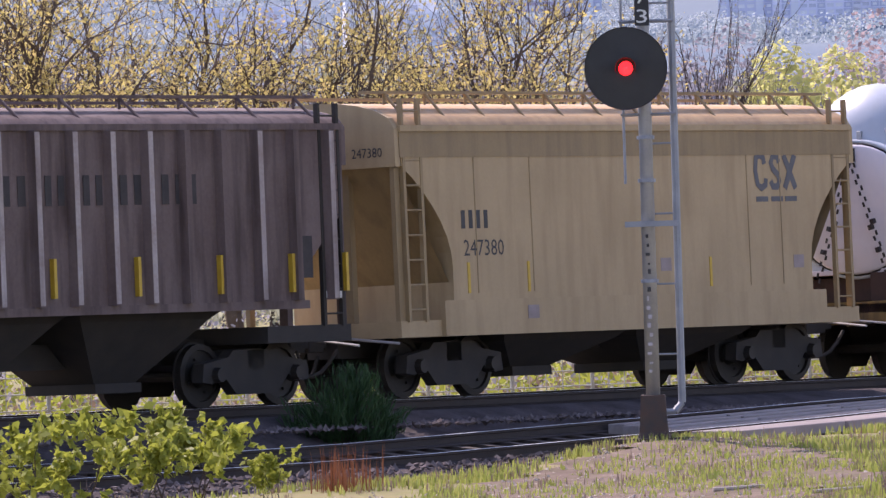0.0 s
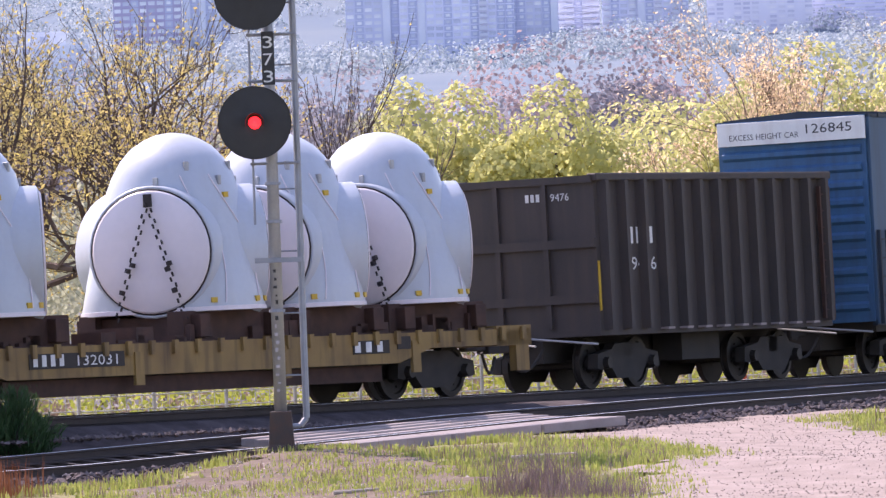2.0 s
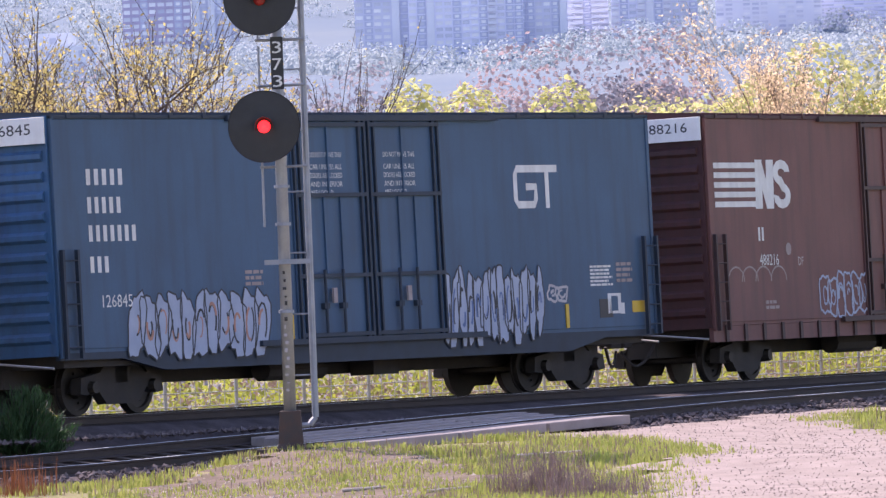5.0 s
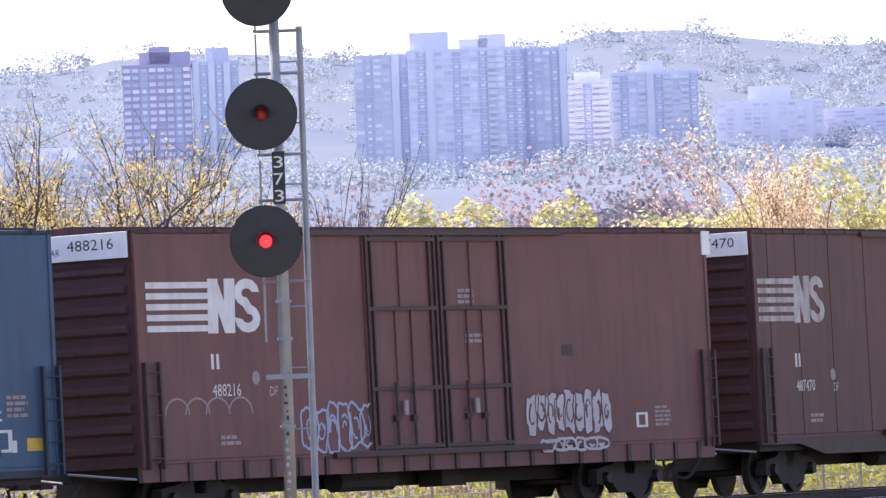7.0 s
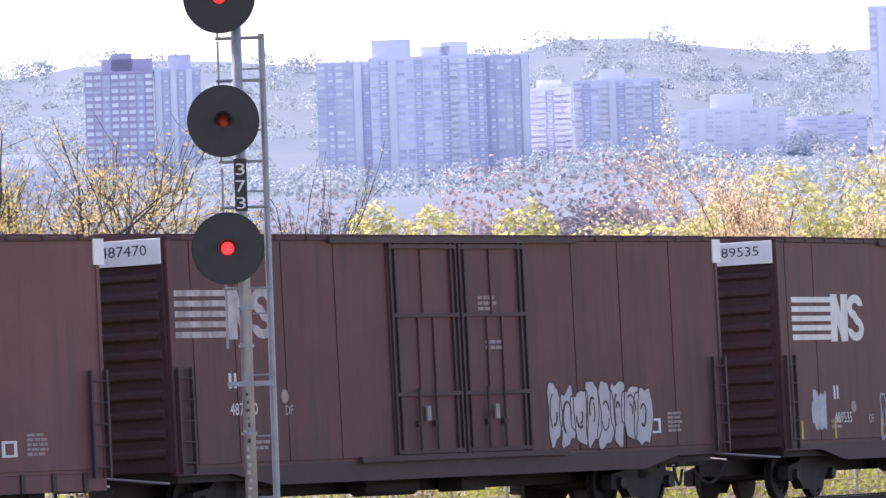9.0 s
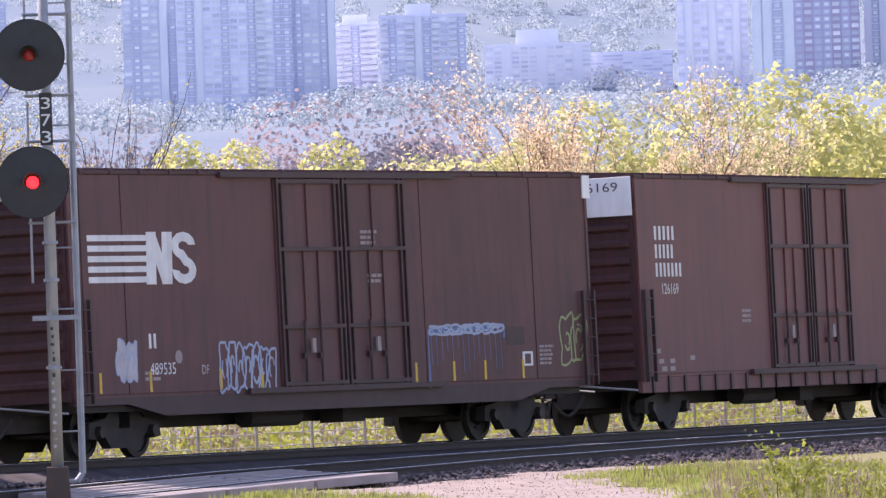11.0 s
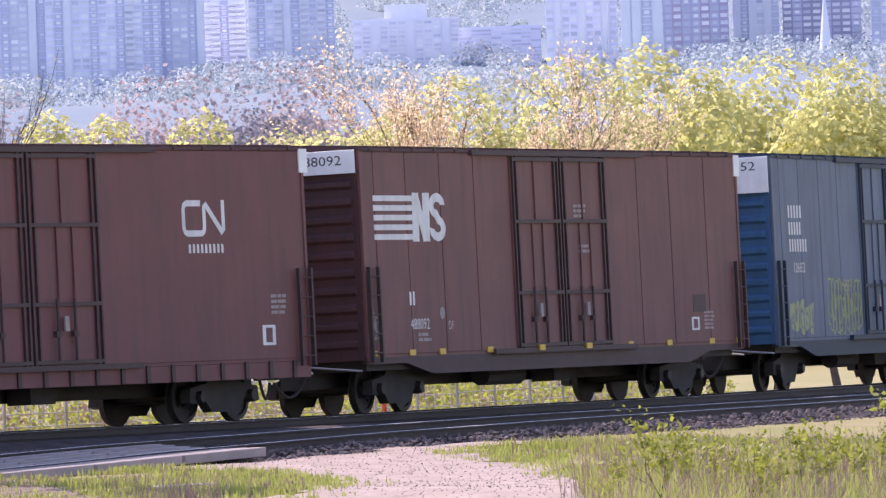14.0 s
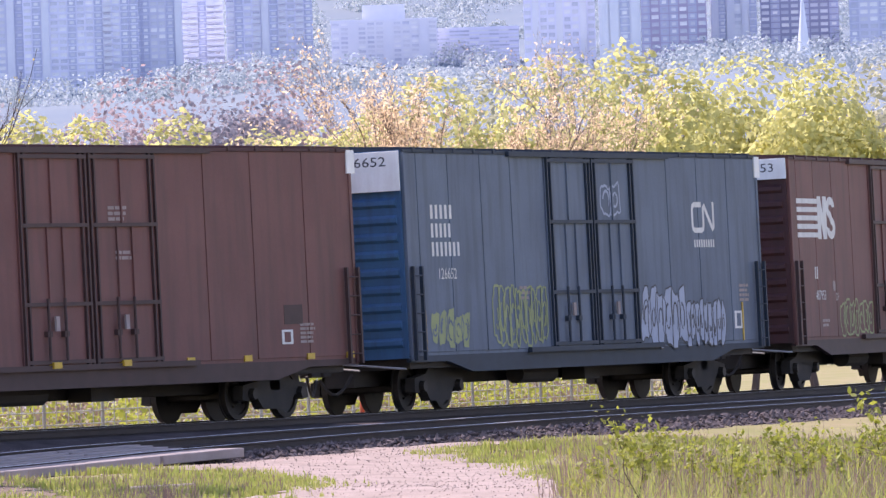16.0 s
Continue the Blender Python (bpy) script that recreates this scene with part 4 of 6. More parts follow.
def truck(car, x):
    t = new("truck")
    t.parent = car
    t.matrix_basis = pose(x, 0, 0)
    for y in (-1.0, 1.0):
        o = part("side_frame", SIDE_FRAME, "under", t)
        o.location = (0, y, 0)
        o = part("springs", SPRING, "under", t)
        o.location = (0, y, 0)
    part("bolster", BOLSTER, "under", t)
    for x2 in (-0.88, 0.88):
        w = part("wheelset", WHEEL, "wheel", t)
        w.location = (x2, 0, 0.457)
        AXLES.append((w, x2))
        o = part("axle_cap", CAP, "wheel", t)
        o.location = (x2, -1.08, 0.457)


def coupler(car, x, sgn):
    bm = box(B(), min(x, x + sgn * 0.75), max(x, x + sgn * 0.75), -0.09, 0.09, 0.78, 0.98)
    box(bm, min(x + sgn * 0.62, x + sgn * 0.98), max(x + sgn * 0.62, x + sgn * 0.98), -0.16, 0.12, 0.72, 1.04)
    part("coupler", bm, "under", car, bevel=0.02)
    bm = B()
    pts = [Vector((x + sgn * (0.1 + 0.85 * k / 6), -0.35 + 0.05 * k, 0.75 - 0.38 * math.sin(math.pi * k / 6.5))) for k in range(7)]
    for a, b in zip(pts, pts[1:]):
        tube(bm, a, b, 0.03, seg=6)
    part("air_hose", bm, "under", car)
    part("cut_lever", tube(B(), (x + sgn * 0.12, -1.5, 0.80), (x + sgn * 0.25, -0.2, 0.95), 0.022, seg=6), "fence", car)


def ladder_on_side(car, x, z0, z1, mat, y=-1.6, w=0.42, n=5):
    bm = B()
    for xx in (x, x + w):
        box(bm, xx - 0.03, xx + 0.03, y - 0.09, y - 0.02, z0, z1)
    lad = part("ladder", bm, mat, car)
    for i in range(n):
        z = z0 + (z1 - z0) * (i + 0.5) / n
        part("rung", tube(B(), (x, y - 0.07, z), (x + w, y - 0.07, z), 0.016, seg=6), mat, lad)


def plate_xz(pts, y, thick=0.004):
    return prism(B(), pts, "y", y - thick, y)


def rect(x0, x1, z0, z1):
    return ((x0, z0), (x1, z0), (x1, z1), (x0, z1))


def bars(car, x0, x1, z0, z1, rows, mat, seed, y, name="stencil_bar"):
    """Writing too small to read: rows of short plain bars."""
    rg = random.Random(seed)
    h = (z1 - z0) / rows
    for r in range(rows):
        x = x0
        z = z1 - (r + 1) * h
        end = x1 - rg.random() * (x1 - x0) * 0.25
        while x < end - 0.02:
            w = min(rg.uniform(0.9, 2.4) * h * 1.2, end - x)
            part(name, plate_xz(rect(x, x + w, z + h * 0.2, z + h * 0.8), y), mat, car)
            x += w + h * 0.35


def letter_bars(car, x0, width, z0, h, count, mat, y, name="name_bar"):
    """A painted name given as a row of plain upright bars, one for each letter."""
    w = width / count
    for i in range(count):
        part(name, plate_xz(rect(x0 + i * w, x0 + i * w + w * 0.5, z0, z0 + h), y), mat, car)


def stripe_logo(car, x0, x1, z0, z1, y, mat="white"):
    """Five stripes that run into slanted blocks."""
    w, h = x1 - x0, z1 - z0
    m = x0 + w * 0.54
    lg = None
    for k in range(5):
        za = z0 + h * (0.04 + k * 0.197)
        o = part("logo_stripe", plate_xz(((x0, za), (m + w * 0.03, za), (m + w * 0.03, za + h * 0.115), (x0, za + h * 0.115)), y), mat, car)
    for a, b, lo, hi in ((0.53, 0.615, 0, 1), (0.675, 0.765, 0, 1)):
        part("logo_block", plate_xz(((x0 + w * a, z0 + h * lo), (x0 + w * (b + 0.005), z0 + h * lo), (x0 + w * (b + 0.02), z0 + h * hi), (x0 + w * (a + 0.015), z0 + h * hi)), y - 0.001), mat, car)
    part("logo_block", plate_xz(((x0 + w * 0.625, z0 + h), (x0 + w * 0.54, z0 + h), (x0 + w * 0.68, z0), (x0 + w * 0.765, z0)), y - 0.002), mat, car)
    # rounded block with two notches
    s0, s1 = x0 + w * 0.775, x1
    def arc(cx, cz, rx, rz, a0, a1, n=7):
        return [(cx + rx * math.cos(radians(a0 + (a1 - a0) * i / (n - 1))), cz + rz * math.sin(radians(a0 + (a1 - a0) * i / (n - 1)))) for i in range(n)]
    c, r, q, t = (s0 + s1) / 2, (s1 - s0) / 2, h / 4, 0.4
    out = arc(c, z0 + 3 * q, r, q, 0, 180) + arc(c, z0 + 3 * q, r, q * 1.1, 180, 250) + arc(c, z0 + q * 1.15, r * t, q * 0.25, 90, 0, 4)
    out += arc(c, z0 + q * 1.0, r * t, q * 0.27, 0, -180, 6) + [(s0, z0 + q * 1.15)] + arc(c, z0 + q, r, q, 180, 360) + arc(c, z0 + q, r, q * 1.1, 0, 70)
    out += arc(c, z0 + 2.85 * q, r * t, q * 0.25, 270, 180, 4) + arc(c, z0 + 3 * q, r * t, q * 0.27, 180, 0, 6)
    part("logo_block", plate_xz(out, y - 0.001), mat, car)


def ribbon(pts, w, y, bm):
    """A flat painted stroke of even width along points of (x, z)."""
    pts = [Vector(p) for p in pts]
    L, Rr = [], []
    for i, p in enumerate(pts):
        d = pts[min(i + 1, len(pts) - 1)] - pts[max(i - 1, 0)]
        d = d.normalized() if d.length else Vector((1, 0))
        nrm = Vector((-d.y, d.x)) * w / 2
        L.append(bm.verts.new((p.x + nrm.x, y, p.y + nrm.y)))
        Rr.append(bm.verts.new((p.x - nrm.x, y, p.y - nrm.y)))
    for i in range(len(pts) - 1):
        bm.faces.new((L[i], L[i + 1], Rr[i + 1], Rr[i]))


def loop_logo(car, x0, x1, z0, z1, y, mat="white"):
    """One winding stroke of even width, like a folded pipe."""
    w, h = x1 - x0, z1 - z0
    t = h * 0.17
    a, b, c, d = x0 + t / 2, x0 + w * 0.44, x0 + w * 0.52, x1 - t / 2
    bm = B()
    ribbon(((b, z1 - t / 2), (a + t, z1 - t / 2), (a + t * 0.3, z1 - t * 0.8), (a, z1 - t * 1.5), (a, z0 + t * 1.5), (a + t * 0.3, z0 + t * 0.8), (a + t, z0 + t / 2), (c - t * 0.9, z0 + t / 2), (c - t * 0.3, z0 + t * 0.8), (c, z0 + t * 1.5), (c, z1 - t), (c + t * 0.4, z1 - t * 0.6), (d - t * 0.4, z0 + t * 0.6), (d, z0 + t), (d, z1)), t, y - 0.004, bm)
    part("logo_stroke", bm, mat, car)


def block_logo(car, x0, x1, z0, z1, y, mat="white"):
    """A square hook and a post under a bar."""
    w, h = x1 - x0, z1 - z0
    t = h * 0.17
    bm = B()
    ribbon(((x0 + w, z1 - t / 2), (x0 + t, z1 - t / 2), (x0 + t / 2, z1 - t * 1.3), (x0 + t / 2, z0 + t * 1.2), (x0 + t * 1.1, z0 + t / 2), (x0 + w * 0.46, z0 + t / 2), (x0 + w * 0.5, z0 + t * 1.3), (x0 + w * 0.5, z0 + h * 0.5), (x0 + w * 0.28, z0 + h * 0.5)), t, y - 0.004, bm)
    ribbon(((x0 + w * 0.76, z0), (x0 + w * 0.76, z1 - t * 0.9)), t, y - 0.005, bm)
    part("logo_stroke", bm, mat, car)


def spray(car, x0, x1, z0, z1, seed, y, fill="tag_pale", line="tag_black", extra=None, density=1.0, solid=True):
    """Sprayed lettering that cannot be read: leaning rounded letter shapes with an edge line and inner strokes."""
    rg = random.Random(seed)
    w, h = x1 - x0, z1 - z0
    n = max(2, int(w / 0.36 * density))
    for i in range(n):
        cx, cz = x0 + w * (i + 0.5) / n, z0 + h * rg.uniform(0.44, 0.56)
        rx, rz = w / n * rg.uniform(0.52, 0.68), h * rg.uniform(0.38, 0.5)
        tilt, lobes, ph, squareness = rg.uniform(-0.1, 0.3), rg.choice((2, 3, 3, 4)), rg.random() * 6.28, rg.uniform(0.55, 0.8)
        pts = []
        for k in range(22):
            a = 2 * math.pi * k / 22
            ca, sa = math.cos(a), math.sin(a)
            g = 1 + 0.16 * math.cos(lobes * a + ph) + 0.07 * math.cos(7 * a + ph * 2)
            px = math.copysign(abs(ca) ** squareness, ca) * rx * g
            pz = math.copysign(abs(sa) ** squareness, sa) * rz * g
            pts.append((cx + px + tilt * pz * 0.4, min(max(cz + pz, z0), z1)))
        yy = y - 0.0006 * i
        top = part("spray_letter", plate_xz(pts, yy, 0.003), fill, car) if solid else car
        bm = B()
        ribbon(pts + pts[:1], 0.035 if solid else 0.05, yy - 0.0045, bm)
        part("spray_outline", bm, line if solid else fill, top)
        for j in range(2):
            bm = B()
            a0, sw = rg.random() * 6.28, rg.choice((-1, 1)) * rg.uniform(1.6, 3.6)
            q = rg.uniform(0.25, 0.62)
            stroke = [(cx + rx * q * math.cos(a0 + sw * u) + tilt * rz * q * 0.4 * math.sin(a0 + sw * u), cz + rz * q * math.sin(a0 + sw * u)) for u in np.linspace(0, 1, 8)]
            ribbon(stroke, rg.uniform(0.03, 0.06), yy - 0.0052 - 0.0002 * j, bm)
            part("spray_accent" if extra and j else "spray_stroke", bm, extra if extra and j else (line if solid else fill), top)


HALF = 9.4
TOP = 4.98


def words(car, text, x, z, size, mat, y, width=0.0, name="car_number"):
    o = part(name, lettering(text, size, mat, width), mat, car)
    o.location = (x, y - 0.005, z)
    return o


def fx(fr):
    """A place along the side by its share of the length, drawn a little towards the leading end."""
    return -HALF + 2 * HALF * float(np.interp(fr, (0, 0.04, 0.15, 0.245, 0.41, 0.65, 0.68, 0.8, 0.875, 1), (0, 0.03, 0.115, 0.205, 0.372, 0.622, 0.655, 0.772, 0.85, 1)))


def boxcar(side, end, bar, label, number, seams=(), banner="full", sill="stepped", number_at=(0.15, 2.15), number_size=0.30):
    car = empty("boxcar", label, "freight car", "cars of the passing train")
    # body with a low ridge
    body = part("body", box(B(), -HALF, HALF, -1.56, 1.56, 1.02, TOP), side, car, bevel=0.02)
    # brown roofs reuse the shade-darkened end colour
    roof_mat = "end_brown_shaded" if "brown" in side else "dark_blue_bar"
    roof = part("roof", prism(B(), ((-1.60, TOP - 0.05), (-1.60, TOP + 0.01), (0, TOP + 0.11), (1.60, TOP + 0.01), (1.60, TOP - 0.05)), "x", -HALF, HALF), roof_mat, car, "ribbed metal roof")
    rib_me = finish(prism(B(), ((-1.62, TOP - 0.05), (-1.62, TOP + 0.05), (0, TOP + 0.15), (1.62, TOP + 0.05), (1.62, TOP - 0.05)), "x", -0.05, 0.05), "roof_rib", roof_mat)
    n = 19
    for i in range(n):
        o = part("roof_rib", rib_me, roof_mat, roof)
        o.location = (-HALF + (i + 0.5) * 2 * HALF / n, 0, 0)
    # side sheets
    edges = [-HALF + 0.02] + [fx(f) for f in seams] + [HALF - 0.02]
    doors = (fx(0.41), fx(0.65))
    edges = sorted(set(edges) | set(doors))
    for a, b in zip(edges, edges[1:]):
        if a >= doors[0] - 0.01 and b <= doors[1] + 0.01:
            continue
        part("side_panel", box(B(), a + 0.018, b - 0.018, -1.578, -1.55, 1.10, TOP - 0.06), side, car, bevel=0.006)
    for x in (-HALF, HALF - 0.10):
        part("corner_post", box(B(), x, x + 0.10, -1.60, -1.50, 0.95, TOP), side, car, bevel=0.01)
    # doors
    mid = (doors[0] + doors[1]) / 2
    for k, (a, b) in enumerate(((doors[0], mid), (mid, doors[1]))):
        door = part("door", box(B(), a + 0.03, b - 0.03, -1.60, -1.54, 1.12, TOP - 0.10), side, car, "plug door with dark framing bars", bevel=0.01)
        w = b - a
        for f_, z0, z1 in ((0.03, 1.12, TOP - 0.10), (0.10, 1.12, TOP - 0.10), (0.90, 1.12, TOP - 0.10), (0.97, 1.12, TOP - 0.10), (0.48, 3.62, TOP - 0.12), (0.40, 2.22, 3.58), (0.62, 2.22, 3.58)):
            thin = 0.02 if 0.2 < f_ < 0.8 else 0.024
            part("door_bar", box(B(), a + w * f_ - thin, a + w * f_ + thin, -1.635 if thin < 0.024 else -1.65, -1.60, z0, z1), bar if thin == 0.024 else side, door)
        for z in (1.14, 2.16, 3.56, TOP - 0.2):
            part("door_rail", box(B(), a + 0.04, b - 0.04, -1.655, -1.60, z, z + 0.07), bar, door)
        for f_ in (0.34, 0.58):
            part("lock_rod", tube(B(), (a + w * f_, -1.665, 1.2), (a + w * f_, -1.665, 2.3), 0.028, seg=6), bar, door)
            part("rod_bracket", box(B(), a + w * f_ - 0.08, a + w * f_ + 0.08, -1.68, -1.60, 1.62, 1.72), bar, door)
        part("door_handle", box(B(), a + w * 0.42, a + w * 0.47, -1.70, -1.66, 1.72, 1.98), "white_worn" if k else "grey_mark", door)
    part("door_track", box(B(), doors[0] - 1.9, doors[1] + 1.9, -1.66, -1.57, TOP - 0.10, TOP + 0.0), bar, car)
    part("door_track", box(B(), doors[0] - 1.2, doors[1] + 1.2, -1.66, -1.57, 1.02, 1.12), bar, car)
    # sills
    if sill == "stepped":
        pts = ((-HALF, 1.04), (-HALF, 0.92), (-7.6, 0.92), (-6.4, 0.70), (6.4, 0.70), (7.6, 0.92), (HALF, 0.92), (HALF, 1.04))
        part("side_sill", prism(B(), pts[::-1], "y", -1.56, -1.46), bar, car)
    else:
        pts = ((-HALF, 1.06), (-HALF, 0.74), (HALF, 0.74), (HALF, 1.06))
        part("side_sill", prism(B(), pts[::-1], "y", -1.55, -1.46), side, car)
        for i in range(22):
            x = -HALF + 0.5 + i * 0.84
            part("sill_tab", box(B(), x, x + 0.12, -1.585, -1.55, 0.74, 1.06), bar, car)
    part("underframe", box(B(), -HALF + 0.3, HALF - 0.3, -1.4, 1.4, 0.80, 1.03), "under", car)
    part("centre_sill", box(B(), -HALF + 0.1, HALF - 0.1, -0.3, 0.3, 0.50, 0.82), "under", car)
    bm = tube(B(), (-2.4, -0.75, 0.62), (-0.6, -0.75, 0.62), 0.20, seg=10)
    part("air_tank", bm, "under", car)
    part("brake_valve", box(B(), 0.9, 1.7, -0.9, -0.4, 0.45, 0.8), "under", car)
    # ends with pressed ribs
    for sgn in (-1, 1):
        x = sgn * HALF
        bm = box(B(), min(x, x + sgn * 0.05), max(x, x + sgn * 0.05), -1.53, 1.53, 1.0, TOP)
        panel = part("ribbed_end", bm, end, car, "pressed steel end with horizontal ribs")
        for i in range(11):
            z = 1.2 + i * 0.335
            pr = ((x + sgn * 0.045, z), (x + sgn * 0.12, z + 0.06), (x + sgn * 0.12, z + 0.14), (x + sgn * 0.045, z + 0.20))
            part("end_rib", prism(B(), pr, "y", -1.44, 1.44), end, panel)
        coupler(car, x, sgn)
        ladder_on_side(car, x - (0.05 if sgn < 0 else 0.45) + (0.12 if sgn < 0 else 0.0), 0.95, 2.75, bar, n=5)
        truck(car, sgn * 7.05)
    # white stencil panel at the top of the end that leads
    y0 = -1.56 if banner == "full" else -1.56
    lo = TOP - (0.46 if banner == "full" else 0.78)
    bn = part("stencil_panel", box(B(), -HALF - 0.155, -HALF - 0.13, -1.57, 1.5, lo, TOP - 0.02), "banner", car, "white panel stencilled with height warning and number", bevel=0.004)
    if side != "blue":
        part("corner_wrap", box(B(), HALF - 0.16, HALF + 0.13, -1.605, -1.58, TOP - 0.46, TOP - 0.02), "banner", car)
    t = part("car_number", lettering(number, 0.26, "black", 0.95), "black", bn)
    t.matrix_basis = Matrix(((0, 1, 0, -HALF - 0.158), (-1, 0, 0, -0.35), (0, 0, 1, TOP - 0.30), (0, 0, 0, 1)))
    t = part("height_warning", lettering("EXCESS HEIGHT CAR", 0.16, "black", 1.45), "black", bn)
    t.matrix_basis = Matrix(((0, 1, 0, -HALF - 0.158), (-1, 0, 0, 1.25), (0, 0, 1, TOP - 0.36), (0, 0, 0, 1)))
    words(car, number, fx(number_at[0]), number_at[1], number_size, "white", -1.58, 0.86)
    return car


Y = -1.58
cars = []


def stripes_car(side, label, number, seed, seams=(), logo=(0.04, 0.245, 3.22, 4.15), faint="white", reflectors=False, **kw):
    car = boxcar(side, "end_brown_shaded", "dark_bar", label, number, seams, **kw)
    stripe_logo(car, fx(logo[0]), fx(logo[1]), logo[2], logo[3], Y, faint)
    x, z = kw.get("number_at", (0.15, 2.15))
    letter_bars(car, fx(x), 0.32, z + 0.46, 0.26, 2, "white", Y)
    bars(car, fx(0.565), fx(0.60), 3.55, 3.95, 4, "grey_mark", seed, -1.605)
    bars(car, fx(0.575), fx(0.605), 2.95, 3.15, 2, "grey_mark", seed + 1, -1.605)
    bars(car, fx(0.16), fx(0.195), 1.3, 1.5, 2, "grey_mark", seed + 2, Y)
    bars(car, fx(0.905), fx(0.93), 1.35, 1.75, 5, "grey_mark", seed + 3, Y)
    part("small_placard", plate_xz(rect(fx(0.875), fx(0.893), 1.35, 1.62), Y), "white", car)
    part("small_placard_fill", plate_xz(rect(fx(0.879), fx(0.889), 1.39, 1.58), Y - 0.003), side, car)
    words(car, "DF", fx(x) + 1.75, z - 0.02, 0.24, "white_worn", Y, 0.24, "stencil_mark")
    part("chalk_ring", tube(B(), (fx(0.225), Y, z + 0.3), (fx(0.225), Y - 0.005, z + 0.3), 0.12, seg=14), "grey_mark", car)
    if reflectors:
        for f_ in (0.02, 0.14, 0.22, 0.34, 0.46, 0.58, 0.70, 0.81, 0.92, 0.985):
            part("reflector", box(B(), fx(f_) - 0.13, fx(f_) + 0.13, -1.70 if 0.41 < f_ < 0.65 else -1.60, -1.57, 1.06, 1.17), "yellow", car)
    elif number == "489535":
        for f_ in (0.06, 0.17, 0.30, 0.375, 0.66, 0.735, 0.80, 0.875):
            part("reflector", box(B(), fx(f_) - 0.04, fx(f_) + 0.04, -1.588, -1.57, 1.12, 1.48), "yellow", car)
    return car


def name_car(side, end, label, number, seed, lines, logo, bar="dark_bar", **kw):
    car = boxcar(side, end, bar, label, number, number_at=(lines[0] + 0.02, lines[1]), **kw)
    for k, (cnt, wid) in enumerate(((5, 1.15), (5, 1.05), (7, 1.45))):
        letter_bars(car, fx(lines[0]), wid, lines[2] - k * lines[3], 0.27, cnt, "white", Y)
    bars(car, fx(0.33), fx(0.36), 2.05, 2.35, 3, "grey_mark", seed, Y)
    bars(car, fx(0.94), fx(0.965), 1.9, 2.3, 4, "grey_mark", seed + 1, Y)
    part("small_placard", plate_xz(rect(fx(0.925), fx(0.945), 1.35, 1.72), Y), "white", car)
    part("small_placard_fill", plate_xz(rect(fx(0.930), fx(0.940), 1.40, 1.67), Y - 0.003), side, car)
    return car


# 0: blue car
c = name_car("blue", "end_blue", "blue double-door boxcar with bright graffiti along its foot", "126845", 3, (0.067, 1.78, 3.82, 0.47), None, bar="dark_blue_bar")
letter_bars(c, fx(0.067), 0.62, 2.36, 0.27, 3, "white", Y)
block_logo(c, fx(0.778), fx(0.855), 3.3, 4.08, Y)
spray(c, fx(0.14), fx(0.362), 0.85, 2.05, 5, Y, "tag_pale", "tag_black", "tag_pink")
spray(c, fx(0.645), fx(0.82), 0.85, 2.3, 9, Y, "tag_pale", "tag_black", "tag_blue", 1.5)
spray(c, fx(0.83), fx(0.86), 1.6, 1.9, 10, Y, "tag_white", solid=False)
for xx in (doors_x for doors_x in (fx(0.437), fx(0.555))):
    for k, line in enumerate(("DO NOT MOVE THIS", "CAR UNLESS ALL", "DOORS ARE LOCKED", "AND INTERIOR", "ARE LOCKED")):
        words(c, line, xx + 0.05, 4.25 - 0.15 * k - (0.06 if k else 0), 0.13, "white", -1.603, 1.0 if k != 4 else 0.7, "door_notice")
bars(c, fx(0.90), fx(0.935), 1.85, 2.25, 6, "white", 41, Y)
part("yellow_placard", plate_xz(rect(fx(0.962), fx(0.985), 1.36, 1.57), Y), "yellow", c)
part("black_placard", plate_xz(rect(fx(0.912), fx(0.932), 1.28, 1.62), Y), "black", c)
part("white_placard", plate_xz(rect(fx(0.944), fx(0.95), 1.34, 1.54), Y), "white", c)
for f_ in (0.40, 0.86):
    part("reflector", box(B(), fx(f_) - 0.05, fx(f_) + 0.05, -1.60, -1.57, 1.12, 1.55), "yellow", c)
cars.append((c, 0.0, 7.05))
# 1
c = stripes_car("brown_old", "faded brown double-door boxcar with white stripe emblem", "488216", 20, sill="tabs", logo=(0.022, 0.238, 3.22, 4.15))
spray(c, fx(0.30), fx(0.415), 1.12, 2.0, 12, Y, "tag_pale", "tag_blue", solid=False)
spray(c, fx(0.675), fx(0.83), 1.25, 2.1, 13, Y, "tag_white", "brown_dark", density=1.2)
spray(c, fx(0.70), fx(0.82), 0.98, 1.2, 14, Y, "tag_white", solid=False)
bm = B()
for i in range(4):
    ribbon([(fx(0.05 + 0.042 * i) + 0.36 * (1 - math.cos(a)), 1.85 + 0.28 * math.sin(a)) for a in np.linspace(0, math.pi, 9)], 0.035, Y - 0.004, bm)
part("spray_outline", bm, "grey_mark", c)
part("patch", plate_xz(rect(fx(0.745), fx(0.765), 2.7, 2.9), Y), "dark_bar", c)
cars.append((c, 20.853, 7.05))
# 2
c = stripes_car("brown_dark", "dull brown double-door boxcar with large grey graffiti", "487470", 30, seams=(0.05, 0.14, 0.23, 0.32, 0.74, 0.83, 0.92), faint="white_worn", sill="stepped", logo=(0.013, 0.212, 3.22, 4.12), number_at=(0.122, 1.92))
spray(c, fx(0.68), fx(0.875), 1.08, 2.35, 15, Y, "tag_white", "dark_bar", density=0.8)
cars.append((c, 41.37, 7.05))
# 3
c = stripes_car("brown_dark", "dull brown boxcar with blue-edged graffiti and yellow markers", "489535", 40, seams=(0.03, 0.125, 0.68, 0.90), logo=(0.045, 0.265, 3.0, 3.92), number_at=(0.17, 1.42))
